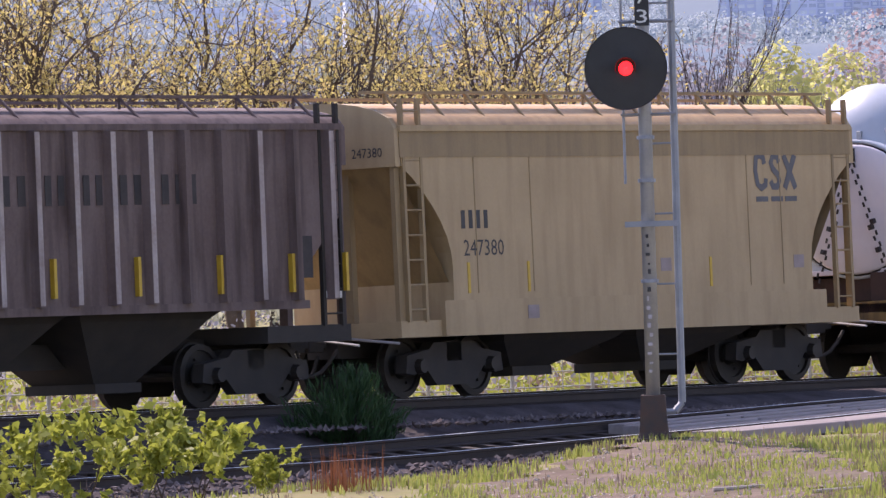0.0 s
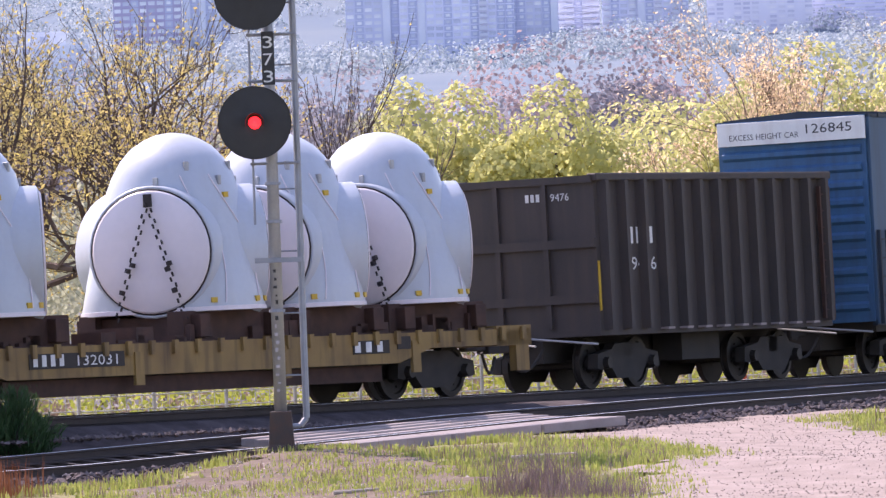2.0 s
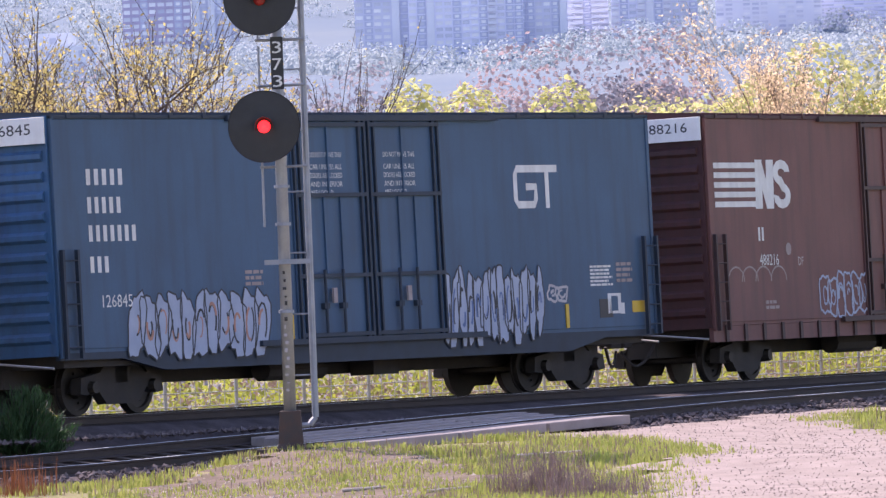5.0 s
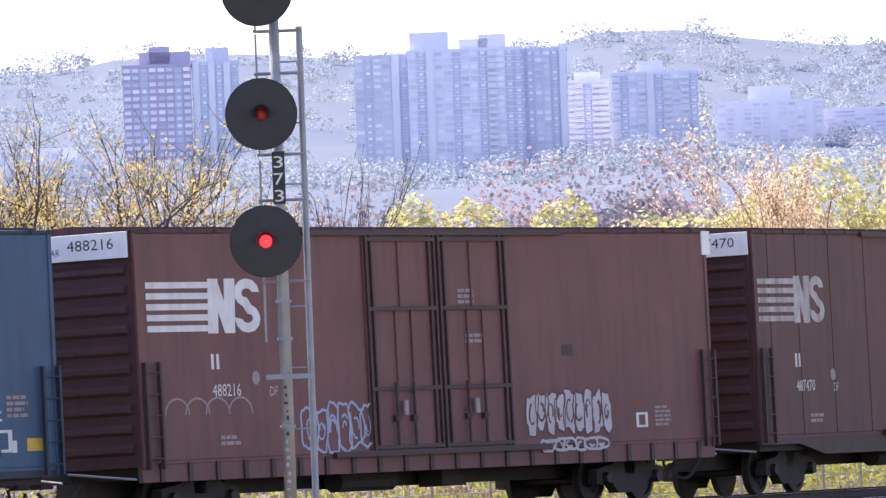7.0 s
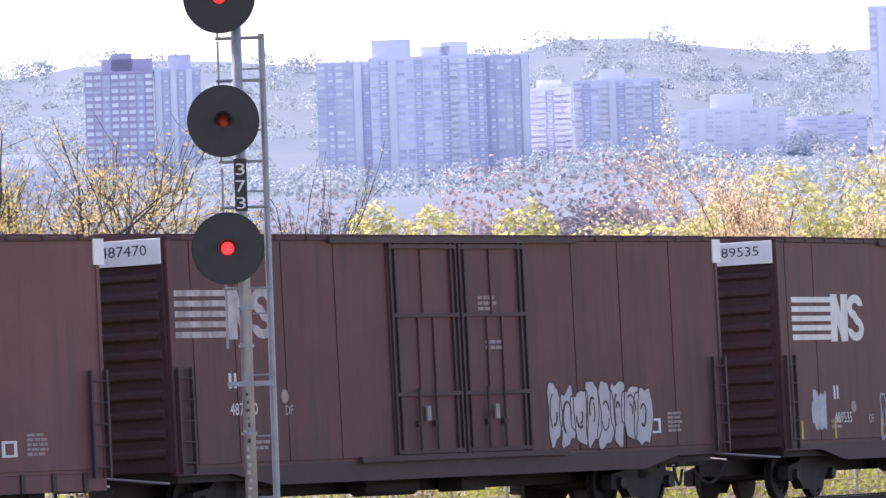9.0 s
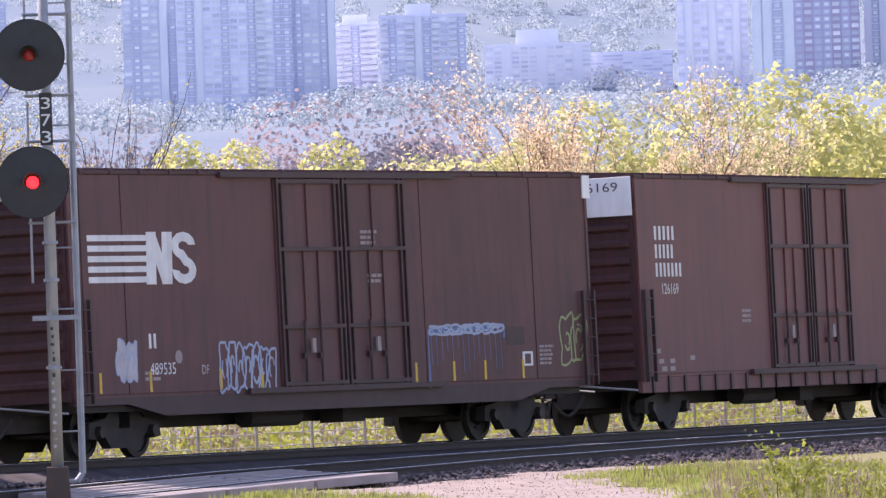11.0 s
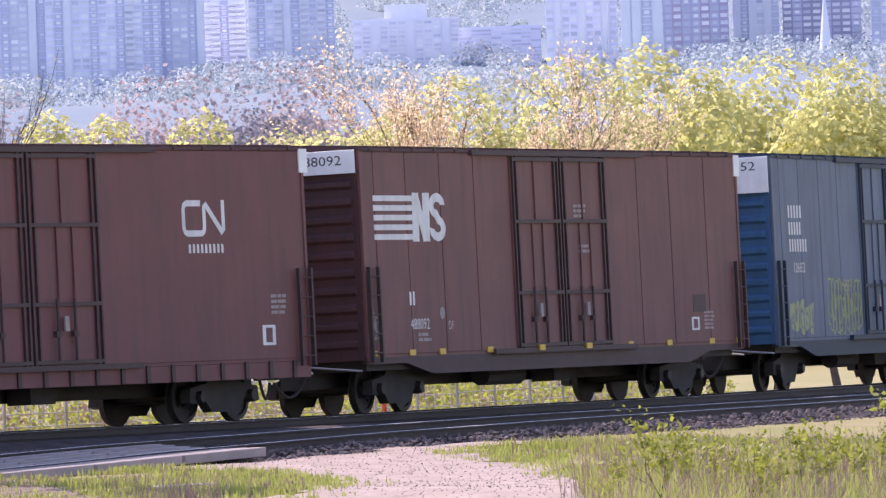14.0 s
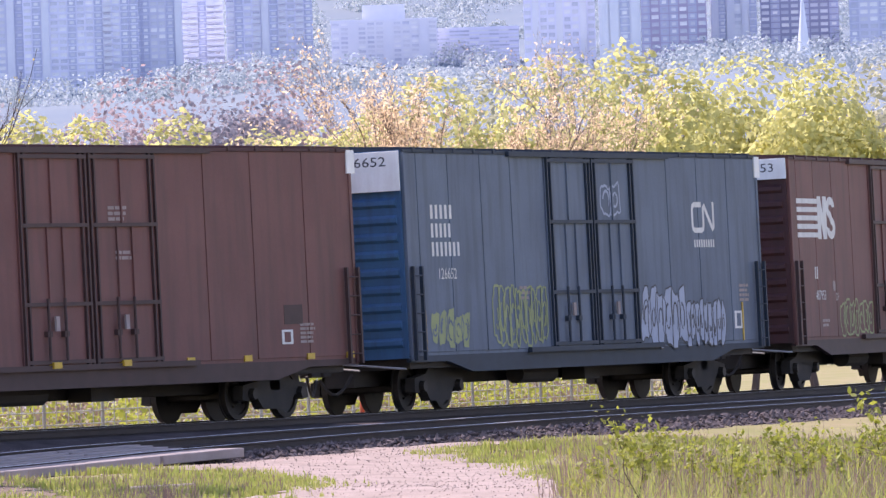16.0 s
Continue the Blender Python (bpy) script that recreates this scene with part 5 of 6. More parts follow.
spray(c, fx(0.10), fx(0.145), 1.3, 2.1, 16, Y, "tag_white", "tag_pale")
spray(c, fx(0.30), fx(0.40), 1.05, 1.95, 17, Y, "tag_pale", solid=False, density=1.5)
bm = B()
ribbon(((fx(0.685), 1.0), (fx(0.685), 2.05), (fx(0.84), 2.12), (fx(0.84), 1.9)), 0.09, Y - 0.004, bm)
for i in range(14):
    xx = fx(0.69 + i * 0.011)
    ribbon(((xx, 2.05), (xx + 0.02, 2.05 - 0.3 - 0.5 * R.random())), 0.02, Y - 0.0045, bm)
part("spray_outline", bm, "tag_blue", c)
spray(c, fx(0.69), fx(0.835), 1.98, 2.16, 18, Y, "tag_pale", solid=False)
spray(c, fx(0.945), fx(0.985), 1.25, 2.35, 19, Y, "tag_green", solid=False)
part("patch", plate_xz(rect(fx(0.845), fx(0.88), 1.75, 2.1), Y), "dark_bar", c)
cars.append((c, 62.559, 7.05))
# 4
c = name_car("brown", "end_brown_shaded", "smooth brown double-door boxcar with white emblem", "126169", 50, (0.065, 2.66, 3.72, 0.36), None, sill="tabs", banner="deep")
loop_logo(c, fx(0.80), fx(0.875), 3.36, 4.02, Y)
letter_bars(c, fx(0.81), 1.25, 3.06, 0.16, 9, "white", Y)
for f_, z in ((0.05, 1.5), (0.06, 1.3), (0.10, 1.3), (0.10, 1.15), (0.07, 1.15), (0.17, 1.35)):
    part("stencil_bar", plate_xz(rect(fx(f_), fx(f_) + 0.26, z, z + 0.09), Y), "grey_mark", c)
cars.append((c, 83.412, 7.05))
# 5
c = stripes_car("brown_old", "brown panelled boxcar with yellow reflectors along the sill", "488092", 60, seams=(0.045, 0.145, 0.235, 0.32, 0.74, 0.83, 0.92), reflectors=True, number_at=(0.14, 1.55))
part("patch", plate_xz(rect(fx(0.88), fx(0.91), 1.72, 2.08), Y), "dark_bar", c)
spray(c, fx(0.012), fx(0.045), 1.4, 1.9, 27, Y, "grey_mark", solid=False)
cars.append((c, 104.265, 7.05))
# 6
c = name_car("blue_grey", "end_blue", "faded blue-grey boxcar with graffiti and a bright blue end", "126652", 70, (0.085, 2.5, 3.66, 0.36), None, bar="dark_blue_bar", seams=(0.045, 0.15, 0.24, 0.32, 0.75, 0.84, 0.92), banner="deep")
loop_logo(c, fx(0.82), fx(0.885), 3.36, 4.0, Y)
letter_bars(c, fx(0.825), 1.2, 3.06, 0.16, 9, "white", Y)
spray(c, fx(0.07), fx(0.19), 1.15, 1.95, 22, Y, "tag_green", "blue_grey", density=1.1)
spray(c, fx(0.26), fx(0.40), 1.15, 2.35, 23, Y, "tag_green", solid=False, density=1.4)
spray(c, fx(0.66), fx(0.79), 0.98, 2.3, 24, Y, "tag_pale", "tag_black", density=1.0)
spray(c, fx(0.79), fx(0.90), 1.0, 2.0, 25, Y, "tag_pale", "tag_black", density=1.6)
spray(c, fx(0.56), fx(0.61), 3.6, 4.4, 26, -1.603, "tag_pale", solid=False)
for f_ in (0.05, 0.945):
    part("reflector", box(B(), fx(f_) - 0.03, fx(f_) + 0.03, -1.60, -1.57, 1.1, 1.9), "yellow", c)
cars.append((c, 125.118, 7.05))
# 7
c = stripes_car("brown_old", "brown panelled boxcar with faint scrawl", "487953", 80, seams=(0.045, 0.145, 0.235, 0.32, 0.74, 0.83, 0.92), number_at=(0.13, 1.9))
spray(c, fx(0.25), fx(0.40), 1.1, 1.9, 28, Y, "tag_green", solid=False)
cars.append((c, 145.971, 7.05))


def gondola():
    car = empty("gondola_car", "black ribbed gondola car with a high plain end", "freight car", "cars of the passing train")
    h, w, z0, z1 = 4.65, 1.5, 1.12, 3.80
    for y in (-w, w - 0.1):
        part("side_wall", box(B(), -h, h, y, y + 0.1, z0, z1), "gondola", car)
    part("floor_pan", box(B(), -h, h, -w, w, 0.95, z0), "gondola", car)
    for sgn in (-1, 1):
        x = sgn * h
        wall = part("end_wall", box(B(), min(x, x - sgn * 0.1), max(x, x - sgn * 0.1), -w + 0.1, w - 0.1, z0, z1 - 0.02), "gondola", car)
        for z in (1.55, 2.55):
            part("end_rib", box(B(), min(x, x + sgn * 0.08), max(x, x + sgn * 0.08), -w, w, z, z + 0.16), "gondola", wall)
        for y in (-0.55, 0.45):
            part("end_rib", box(B(), min(x, x + sgn * 0.075), max(x, x + sgn * 0.075), y, y + 0.1, z0, z1 - 0.01), "gondola", wall)
        coupler(car, x, sgn)
        truck(car, sgn * (h - 1.75))
    part("top_chord", box(B(), -h - 0.05, h + 0.05, -w - 0.10, -w + 0.1, z1 - 0.06, z1 + 0.08), "gondola", car, bevel=0.02)
    part("top_chord", box(B(), -h - 0.05, h + 0.05, w - 0.1, w + 0.1, z1 - 0.06, z1 + 0.08), "gondola", car, bevel=0.02)
    for x in (-h, h):
        part("top_chord", box(B(), x - 0.08, x + 0.08, -w, w, z1 - 0.08, z1 + 0.05), "gondola", car)
    for i in range(13):
        x = -h + 0.25 + i * (2 * h - 0.5) / 12
        part("side_rib", prism(B(), ((x - 0.11, -w + 0.01), (x - 0.06, -w - 0.16), (x + 0.06, -w - 0.16), (x + 0.11, -w + 0.01)), "z", 1.05, z1 - 0.05), "gondola", car)
        if 2 < i < 12:
            part("rib_foot", box(B(), x - 0.12, x + 0.12, -w - 0.17, -w, 1.02, 1.06), "grey_mark", car)
    words(car, "9476", -h + 1.32, 2.12, 0.34, "white", -w, 0.95)
    letter_bars(car, -h + 1.3, 1.0, 2.6, 0.3, 4, "white", -w)
    t = part("car_number", lettering("9476", 0.19, "white", 0.38), "white", car)
    t.matrix_basis = Matrix(((0, 1, 0, -h - 0.014), (-1, 0, 0, -0.62), (0, 0, 1, 3.42), (0, 0, 0, 1)))
    bm = B()
    for i in range(4):
        prism(bm, ((-0.1 - i * 0.11, 3.42), (-0.17 - i * 0.11, 3.42), (-0.17 - i * 0.11, 3.56), (-0.1 - i * 0.11, 3.56)), "x", -h - 0.014, -h - 0.01)
    part("name_bar", bm, "white", car)
    part("placard", box(B(), 0.95 + 1.2, 1.05 + 1.2, -w - 0.01, -w, 1.5, 1.75), "white", car)
    ladder_on_side(car, h - 0.45, 1.1, 3.6, "rust", y=-w - 0.02, n=8, w=0.36)
    part("marker", box(B(), -h + 0.02, -h + 0.08, -w - 0.02, -w + 0.02, 1.4, 2.3), "yellow", car)
    part("centre_sill", box(B(), -h, h, -0.3, 0.3, 0.5, 0.96), "under", car)
    part("brake_gear", box(B(), -0.6, 0.9, -1.0, -0.4, 0.45, 0.95), "under", car)
    return car


cars.append((gondola(), -15.7, 2.9))


def loft_ring(radius):
    """A rounded bead that follows the foot of a hub shell."""
    bm = B()
    turns = np.linspace(0, 2 * math.pi, 60, endpoint=False)
    loft(bm, [[((radius(0.02, a) + dr) * math.cos(a), (radius(0.02, a) + dr) * math.sin(a), z) for a in turns] for dr, z in ((-0.03, -0.02), (0.02, -0.01), (0.02, 0.06), (-0.03, 0.07))])
    return bm


def rotor_hub():
    """A wind-turbine hub shell standing nose up, with three round blade openings."""
    hub = empty("rotor_hub", "white fibreglass turbine hub shell chained on the flat car", "turbine hub", "hubs on the flat car")
    hub.parent = None
    prof = ((0.0, 1.66, 1.25), (0.05, 1.67, 1.25), (0.6, 1.55, 1.20), (1.2, 1.42, 1.15), (1.7, 1.28, 1.12), (2.05, 1.16, 1.08), (2.35, 1.03, 1.02), (2.6, 0.88, 0.88), (2.8, 0.70, 0.70), (2.94, 0.48, 0.48), (3.03, 0.25, 0.25), (3.06, 0.001, 0.001))

    def shell_r(z, a):
        """Legs run down between the openings; the wall draws in behind each opening."""
        zs = [p[0] for p in prof]
        leg, gap = float(np.interp(z, zs, [p[1] for p in prof])), float(np.interp(z, zs, [p[2] for p in prof]))
        return gap + (leg - gap) * (0.5 + 0.5 * math.cos(3 * (a - radians(258)))) ** 0.55

    bm = B()
    turns = np.linspace(0, 2 * math.pi, 60, endpoint=False)
    loft(bm, [[(shell_r(z, a) * math.cos(a), shell_r(z, a) * math.sin(a), z) for a in turns] for z, _, _ in prof])
    part("shell", bm, "shell", hub, smooth=True)
    for q in range(3):
        a = radians(198 + 120 * q)
        d = Vector((math.cos(a), math.sin(a), 0))
        side = Vector((-d.y, d.x, 0))
        def circ(r, out, n=36):
            return [Vector((0, 0, 1.02)) + d * (out * 0.94) + side * (r * math.cos(t)) + Vector((0, 0, r * math.sin(t))) for t in np.linspace(0, 2 * math.pi, n, endpoint=False)]
        bm = B()
        loft(bm, [circ(1.13, 0.6), circ(1.12, 1.42), circ(1.07, 1.45), circ(1.065, 1.1)])
        part("collar", bm, "shell", hub, smooth=True)
        bm = B()
        loft(bm, [circ(1.068, 0.9), circ(1.068, 1.455), circ(1.03, 1.455)])
        part("opening_rim", bm, "chain", hub, "dark gap round the opening", smooth=True)
        bm = B()
        loft(bm, [circ(1.04, 0.6), circ(1.04, 1.47), circ(1.0, 1.495), circ(0.5, 1.51), circ(0.001, 1.515)])
        part("cap", bm, "cap", hub, "pale stretched cover over a blade opening", smooth=True)
        bm = box(B(), -0.07, 0.07, -0.02, 0.02, -0.12, 0.10)
        o = part("lug", bm, "chain", hub)
        o.matrix_basis = Matrix.Translation(Vector((0, 0, 1.9)) + d * 1.44) @ Matrix.Rotation(a - math.pi / 2, 4, "Z")
        if q == 0:
            for e in (-1, 1):
                bm = B()
                p0, p1 = Vector((0, 0, 1.85)) + d * 1.47, Vector((0, 0, -0.15)) + d * 1.56 + side * 0.62 * e
                for i in range(22):
                    u, w_ = p0.lerp(p1, i / 22), p0.lerp(p1, (i + 0.8) / 22)
                    j = 0.03 if i % 2 else -0.03
                    tube(bm, u + side * j, w_ + side * j, 0.02 + (0.035 if i in (11, 12, 16) else 0), seg=5)
                part("chain", bm, "chain", hub)
    for i in range(6):
        a, z = radians(200 + 30 * i), 2.45 if i % 2 else 2.2
        r = shell_r(z, a)
        part("lifting_lug", box(B(), -0.05, 0.05, -0.04, 0.04, -0.08, 0.08), "galv", hub, bevel=0.01).matrix_basis = pose(r * math.cos(a), r * math.sin(a), z, 0, 0, math.degrees(a))
    for a0, z in ((238, 0.12), (262, 1.9), (284, 0.12), (270, 0.12)):
        a = radians(a0)
        r = shell_r(z, a)
        part("yellow_tag", box(B(), -0.05, 0.05, -0.03, 0.03, 0, 0.09), "yellow", hub).matrix_basis = pose(r * math.cos(a), r * math.sin(a), z, 0, 0, a0 + 90)
    for a0 in (244, 272):
        bm = B()
        pts = []
        for t in np.linspace(0.12, 2.3, 11):
            a = radians(a0 - 16 * max(0, t - 1.2) + 4 * math.sin(t * 2))
            r = shell_r(t, a) + 0.012
            pts.append(Vector((r * math.cos(a), r * math.sin(a), t)))
        for u, w_ in zip(pts, pts[1:]):
            tube(bm, u, w_, 0.014, seg=5)
        part("strap", bm, "cap", hub)
    part("skirt_edge", loft_ring(shell_r), "cap", hub, "pale rolled lower edge of the shell")
    bm = B()
    for y in (-1.1, 0.75):
        box(bm, -1.4, 1.4, y, y + 0.35, -0.52, 0.0)
    for xx in (-1.2, 0.9):
        box(bm, xx, xx + 0.3, -1.3, 1.3, -0.45, -0.06)
    part("cradle", bm, "rust", hub, "rusty steel shipping cradle", bevel=0.01)
    return hub


def flat_car():
    car = empty("flat_car", "weathered yellow flat car loaded with white hubs", "freight car", "cars of the passing train")
    h = 9.75
    part("deck", box(B(), -h, h, -1.45, 1.45, 1.02, 1.16), "rust", car)
    for y0, y1 in ((-1.5, -1.40), (1.40, 1.5)):
        pts = ((-h, 1.14), (-h, 0.86), (-6.6, 0.86), (-5.6, 0.62), (5.6, 0.62), (6.6, 0.86), (h, 0.86), (h, 1.14))
        part("side_sill", prism(B(), pts[::-1], "y", y0, y1), "rack_yellow", car)
    part("lower_chord", box(B(), -5.4, 5.4, -1.2, 1.2, 0.34, 0.62), "under", car)
    part("lower_flange", box(B(), -5.4, 5.4, -1.25, -1.15, 0.32, 0.60), "rust", car)
    for i in range(30):
        x = -h + 0.3 + i * (2 * h - 0.6) / 29
        part("stake_pocket", box(B(), x - 0.06, x + 0.06, -1.56, -1.5, 0.95, 1.18), "rack_yellow", car)
    for x in (-6.2, -2.0, 2.2, 6.1):
        part("sill_bracket", box(B(), x - 0.12, x + 0.12, -1.53, -1.47, 0.45, 1.0), "rack_yellow", car)
    part("number_board", box(B(), -5.0, -2.4, -1.515, -1.50, 0.78, 1.03), "under", car)
    words(car, "132031", -3.7, 0.82, 0.24, "white", -1.517, 1.1)
    letter_bars(car, -4.9, 0.95, 0.82, 0.19, 4, "white", -1.517)
    part("name_board", box(B(), 4.2, 5.3, -1.515, -1.50, 0.80, 1.03), "under", car)
    letter_bars(car, 4.25, 1.0, 0.83, 0.18, 3, "white", -1.517)
    part("placard", box(B(), 5.55, 5.95, -1.515, -1.50, 0.86, 1.08), "under", car)
    for sgn in (-1, 1):
        part("end_platform", box(B(), min(sgn * h, sgn * (h - 1.1)), max(sgn * h, sgn * (h - 1.1)), -1.5, 1.5, 0.85, 1.2), "rack_yellow", car)
        part("step", box(B(), sgn * (h - 0.3) - 0.2, sgn * (h - 0.3) + 0.2, -1.5, -1.35, 0.4, 0.86), "rack_yellow", car)
        coupler(car, sgn * h, sgn)
        truck(car, sgn * 7.3)
    for i in range(40):
        x = R.uniform(-9, 9)
        part("blocking", box(B(), x, x + R.uniform(0.1, 0.5), -1.2, -0.9 + R.random(), 1.16, 1.16 + R.uniform(0.05, 0.3)), "rust", car)
    return car


cars.append((flat_car(), -32.55, 7.3))
HUBS = [(-7.70, -9), (-4.80, -9), (1.28, 0), (4.28, -2), (7.44, -2)]
hub_things = []
for xh, turn in HUBS:
    hub_things.append((rotor_hub(), xh, turn))


def hopper(side, end, label, half, roof_z, eave_z, sill_z, ribs, curved):
    car = empty("covered_hopper", label, "freight car", "cars of the passing train")
    # outline of the side: sloped ends
    if curved:
        pts = [(-half + 0.15, eave_z)] + [(-half + 0.15 + 1.15 * math.sin(t * math.pi / 2), eave_z - 0.55 - 1.5 * t ** 1.1) for t in np.linspace(0, 1, 8)] + [(-half + 1.28, sill_z)]
    else:
        pts = [(-half + 0.1, eave_z), (-half + 0.1, eave_z - 1.2), (-half + 1.1, eave_z - 2.1), (-half + 1.1, sill_z)]
    out = pts + [(-x, z) for x, z in pts[::-1]]
    part("body", prism(B(), out, "y", -1.48, 1.48), side, car, bevel=0.0)
    # curved roof
    bm = B()
    loft(bm, [[(x, y, z) for y, z in [(-1.48, eave_z)] + [(1.48 * math.sin(a), eave_z + (roof_z - eave_z) * math.cos(a)) for a in np.linspace(-1.2, 1.2, 9)] + [(1.48, eave_z)]] for x in (-half + 0.1, half - 0.1)], closed=False)
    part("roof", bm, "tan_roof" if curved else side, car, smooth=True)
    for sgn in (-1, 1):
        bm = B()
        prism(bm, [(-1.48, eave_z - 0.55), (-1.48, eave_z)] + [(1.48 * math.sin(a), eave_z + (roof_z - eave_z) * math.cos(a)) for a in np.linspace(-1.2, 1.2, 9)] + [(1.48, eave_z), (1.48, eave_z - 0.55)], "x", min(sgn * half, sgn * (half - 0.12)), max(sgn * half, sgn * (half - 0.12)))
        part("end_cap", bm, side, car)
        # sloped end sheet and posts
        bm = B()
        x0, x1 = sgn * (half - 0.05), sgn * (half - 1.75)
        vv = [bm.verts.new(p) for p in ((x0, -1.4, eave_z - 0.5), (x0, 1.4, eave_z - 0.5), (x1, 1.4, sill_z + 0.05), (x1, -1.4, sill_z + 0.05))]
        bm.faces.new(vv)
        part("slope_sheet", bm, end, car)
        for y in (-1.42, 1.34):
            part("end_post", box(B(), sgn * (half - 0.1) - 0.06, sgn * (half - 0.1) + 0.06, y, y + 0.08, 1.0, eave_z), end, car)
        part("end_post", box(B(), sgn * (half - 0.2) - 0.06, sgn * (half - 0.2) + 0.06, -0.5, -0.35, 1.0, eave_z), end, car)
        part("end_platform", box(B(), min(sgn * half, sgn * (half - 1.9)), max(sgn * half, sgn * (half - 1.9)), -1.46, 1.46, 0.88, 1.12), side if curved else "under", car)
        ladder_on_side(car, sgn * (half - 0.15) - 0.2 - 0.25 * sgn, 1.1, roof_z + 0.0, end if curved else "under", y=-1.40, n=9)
        coupler(car, sgn * half, sgn)
        truck(car, sgn * (half - 1.75))
    # sill and hopper bays below
    part("side_sill", box(B(), -half + 1.0, half - 1.0, -1.53, -1.44, sill_z - 0.10, sill_z + 0.42 if curved else sill_z + 0.02), side, car)
    bays = 2 if curved else 3
    span = (2 * half - 5.2) / bays
    for i in range(bays):
        cx = -half + 2.6 + span * (i + 0.5)
        for y in (0,):
            bm = B()
            loft(bm, [[(cx + sx * w, sy * d, z) for sx, sy in ((-1, -1), (1, -1), (1, 1), (-1, 1))] for w, d, z in ((span * 0.5, 1.4, sill_z), (span * 0.42, 1.2, sill_z - 0.2), (0.4, 0.55, 0.36))])
            box(bm, cx - 0.5, cx + 0.5, -0.65, 0.65, 0.26, 0.40)
            part("hopper_bay", bm, "under", car)
    part("centre_sill", box(B(), -half, half, -0.28, 0.28, 0.62, 0.98), "under", car)
    # running boards
    for y in (-0.98, 0.82):
        part("running_board", box(B(), -half + 0.05, half - 0.05, y, y + 0.16, roof_z + 0.10, roof_z + 0.14), end if curved else side, car)
    for i in range(12):
        x = -half + 0.5 + i * (2 * half - 1.0) / 11
        bm = tube(B(), (x, -1.44, eave_z + 0.03), (x, -0.95, roof_z + 0.11), 0.022, seg=6)
        tube(bm, (x, -0.95, roof_z - 0.06), (x, -0.95, roof_z + 0.12), 0.022, seg=6)
        part("board_bracket", bm, end if curved else side, car)
    part("eave_rail", box(B(), -half + 0.1, half - 0.1, -1.52, -1.46, eave_z - 0.04, eave_z + 0.05), side, car)
    return car


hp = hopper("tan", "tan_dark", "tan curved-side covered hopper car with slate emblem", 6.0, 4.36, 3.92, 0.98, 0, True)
words(hp, "247380", -4.42, 2.05, 0.34, "black", -1.48, 1.0)
letter_bars(hp, -4.45, 0.75, 2.45, 0.27, 4, "black", -1.48)
bm = B()
ribbon(((3.50, 3.36), (3.48, 3.46), (3.38, 3.50), (3.28, 3.46), (3.25, 3.25), (3.30, 3.05), (3.40, 2.99), (3.52, 3.04), (3.53, 3.14)), 0.11, -1.486, bm)
ribbon(((3.90, 3.38), (3.86, 3.47), (3.74, 3.48), (3.68, 3.38), (3.74, 3.28), (3.86, 3.20), (3.90, 3.10), (3.84, 3.01), (3.72, 3.01), (3.66, 3.10)), 0.11, -1.486, bm)
ribbon(((4.04, 3.50), (4.34, 2.98)), 0.12, -1.486, bm)
ribbon(((4.34, 3.50), (4.04, 2.98)), 0.12, -1.487, bm)
part("logo_stroke", bm, "slate", hp)
for xx in (3.25, 3.66, 4.04):
    part("logo_bar", plate_xz(rect(xx, xx + 0.32, 2.78, 2.86), -1.482), "slate", hp)
for x in (-4.1, -2.7, 0.3, 3.0, 3.9):
    part("weld_seam", box(B(), x, x + 0.02, -1.487, -1.47, 1.5, 3.55), "tan_dark", hp)
for x in (-4.35, -2.85, 1.9):
    part("reflector", box(B(), x, x + 0.06, -1.49, -1.47, 1.5, 1.95), "yellow", hp)
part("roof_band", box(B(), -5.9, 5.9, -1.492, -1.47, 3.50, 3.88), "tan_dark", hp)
for x, z in ((4.2, 1.75), (-2.95, 1.1), (0.6, 1.75)):
    part("placard", plate_xz(rect(x, x + 0.28, z, z + 0.2), -1.535 if z < 1.3 else -1.482), "grey_mark", hp)
t = part("car_number", lettering("247380", 0.2, "black", 0.55), "black", hp)
t.matrix_basis = Matrix(((0, 1, 0, -6.006), (-1, 0, 0, -0.7), (0, 0, 1, 3.52), (0, 0, 0, 1)))
cars.append((hp, -49.52, 4.25))
hr = hopper("rusty", "rusty", "rust-streaked grey ribbed covered hopper with faded lettering", 7.6, 4.30, 3.96, 1.46, 1, False)
for i in range(19):
    x = -7.35 + i * 0.805
    rib = part("side_rib", prism(B(), ((x - 0.10, -1.47), (x - 0.06, -1.60), (x + 0.06, -1.60), (x + 0.10, -1.47)), "z", 1.48, 3.92), "rusty", hr)
    if i not in (14, 15, 17):
        part("rib_face", box(B(), x - 0.055, x + 0.045, -1.607, -1.60, 1.50, 3.90), "rib", rib, "pale worn face of a rib")
for x0, wd, cnt in ((-1.25, 1.95, 6), (0.95, 1.35, 5), (2.55, 1.8, 6)):
    letter_bars(hr, x0, wd, 2.88, 0.42, cnt, "faded", -1.488)
for x in (1.0, 2.8, 4.6, 6.2, 7.42):
    part("reflector", box(B(), x, x + 0.06, -1.56, -1.47, 1.6, 2.15), "yellow", hr)
part("stencil_patch", plate_xz(rect(6.45, 6.75, 1.8, 2.4), -1.483), "faded", hr)
part("stencil_patch", plate_xz(rect(7.0, 7.4, 1.5, 1.6), -1.483), "white", hr)
cars.append((hr, -64.2, 5.85))

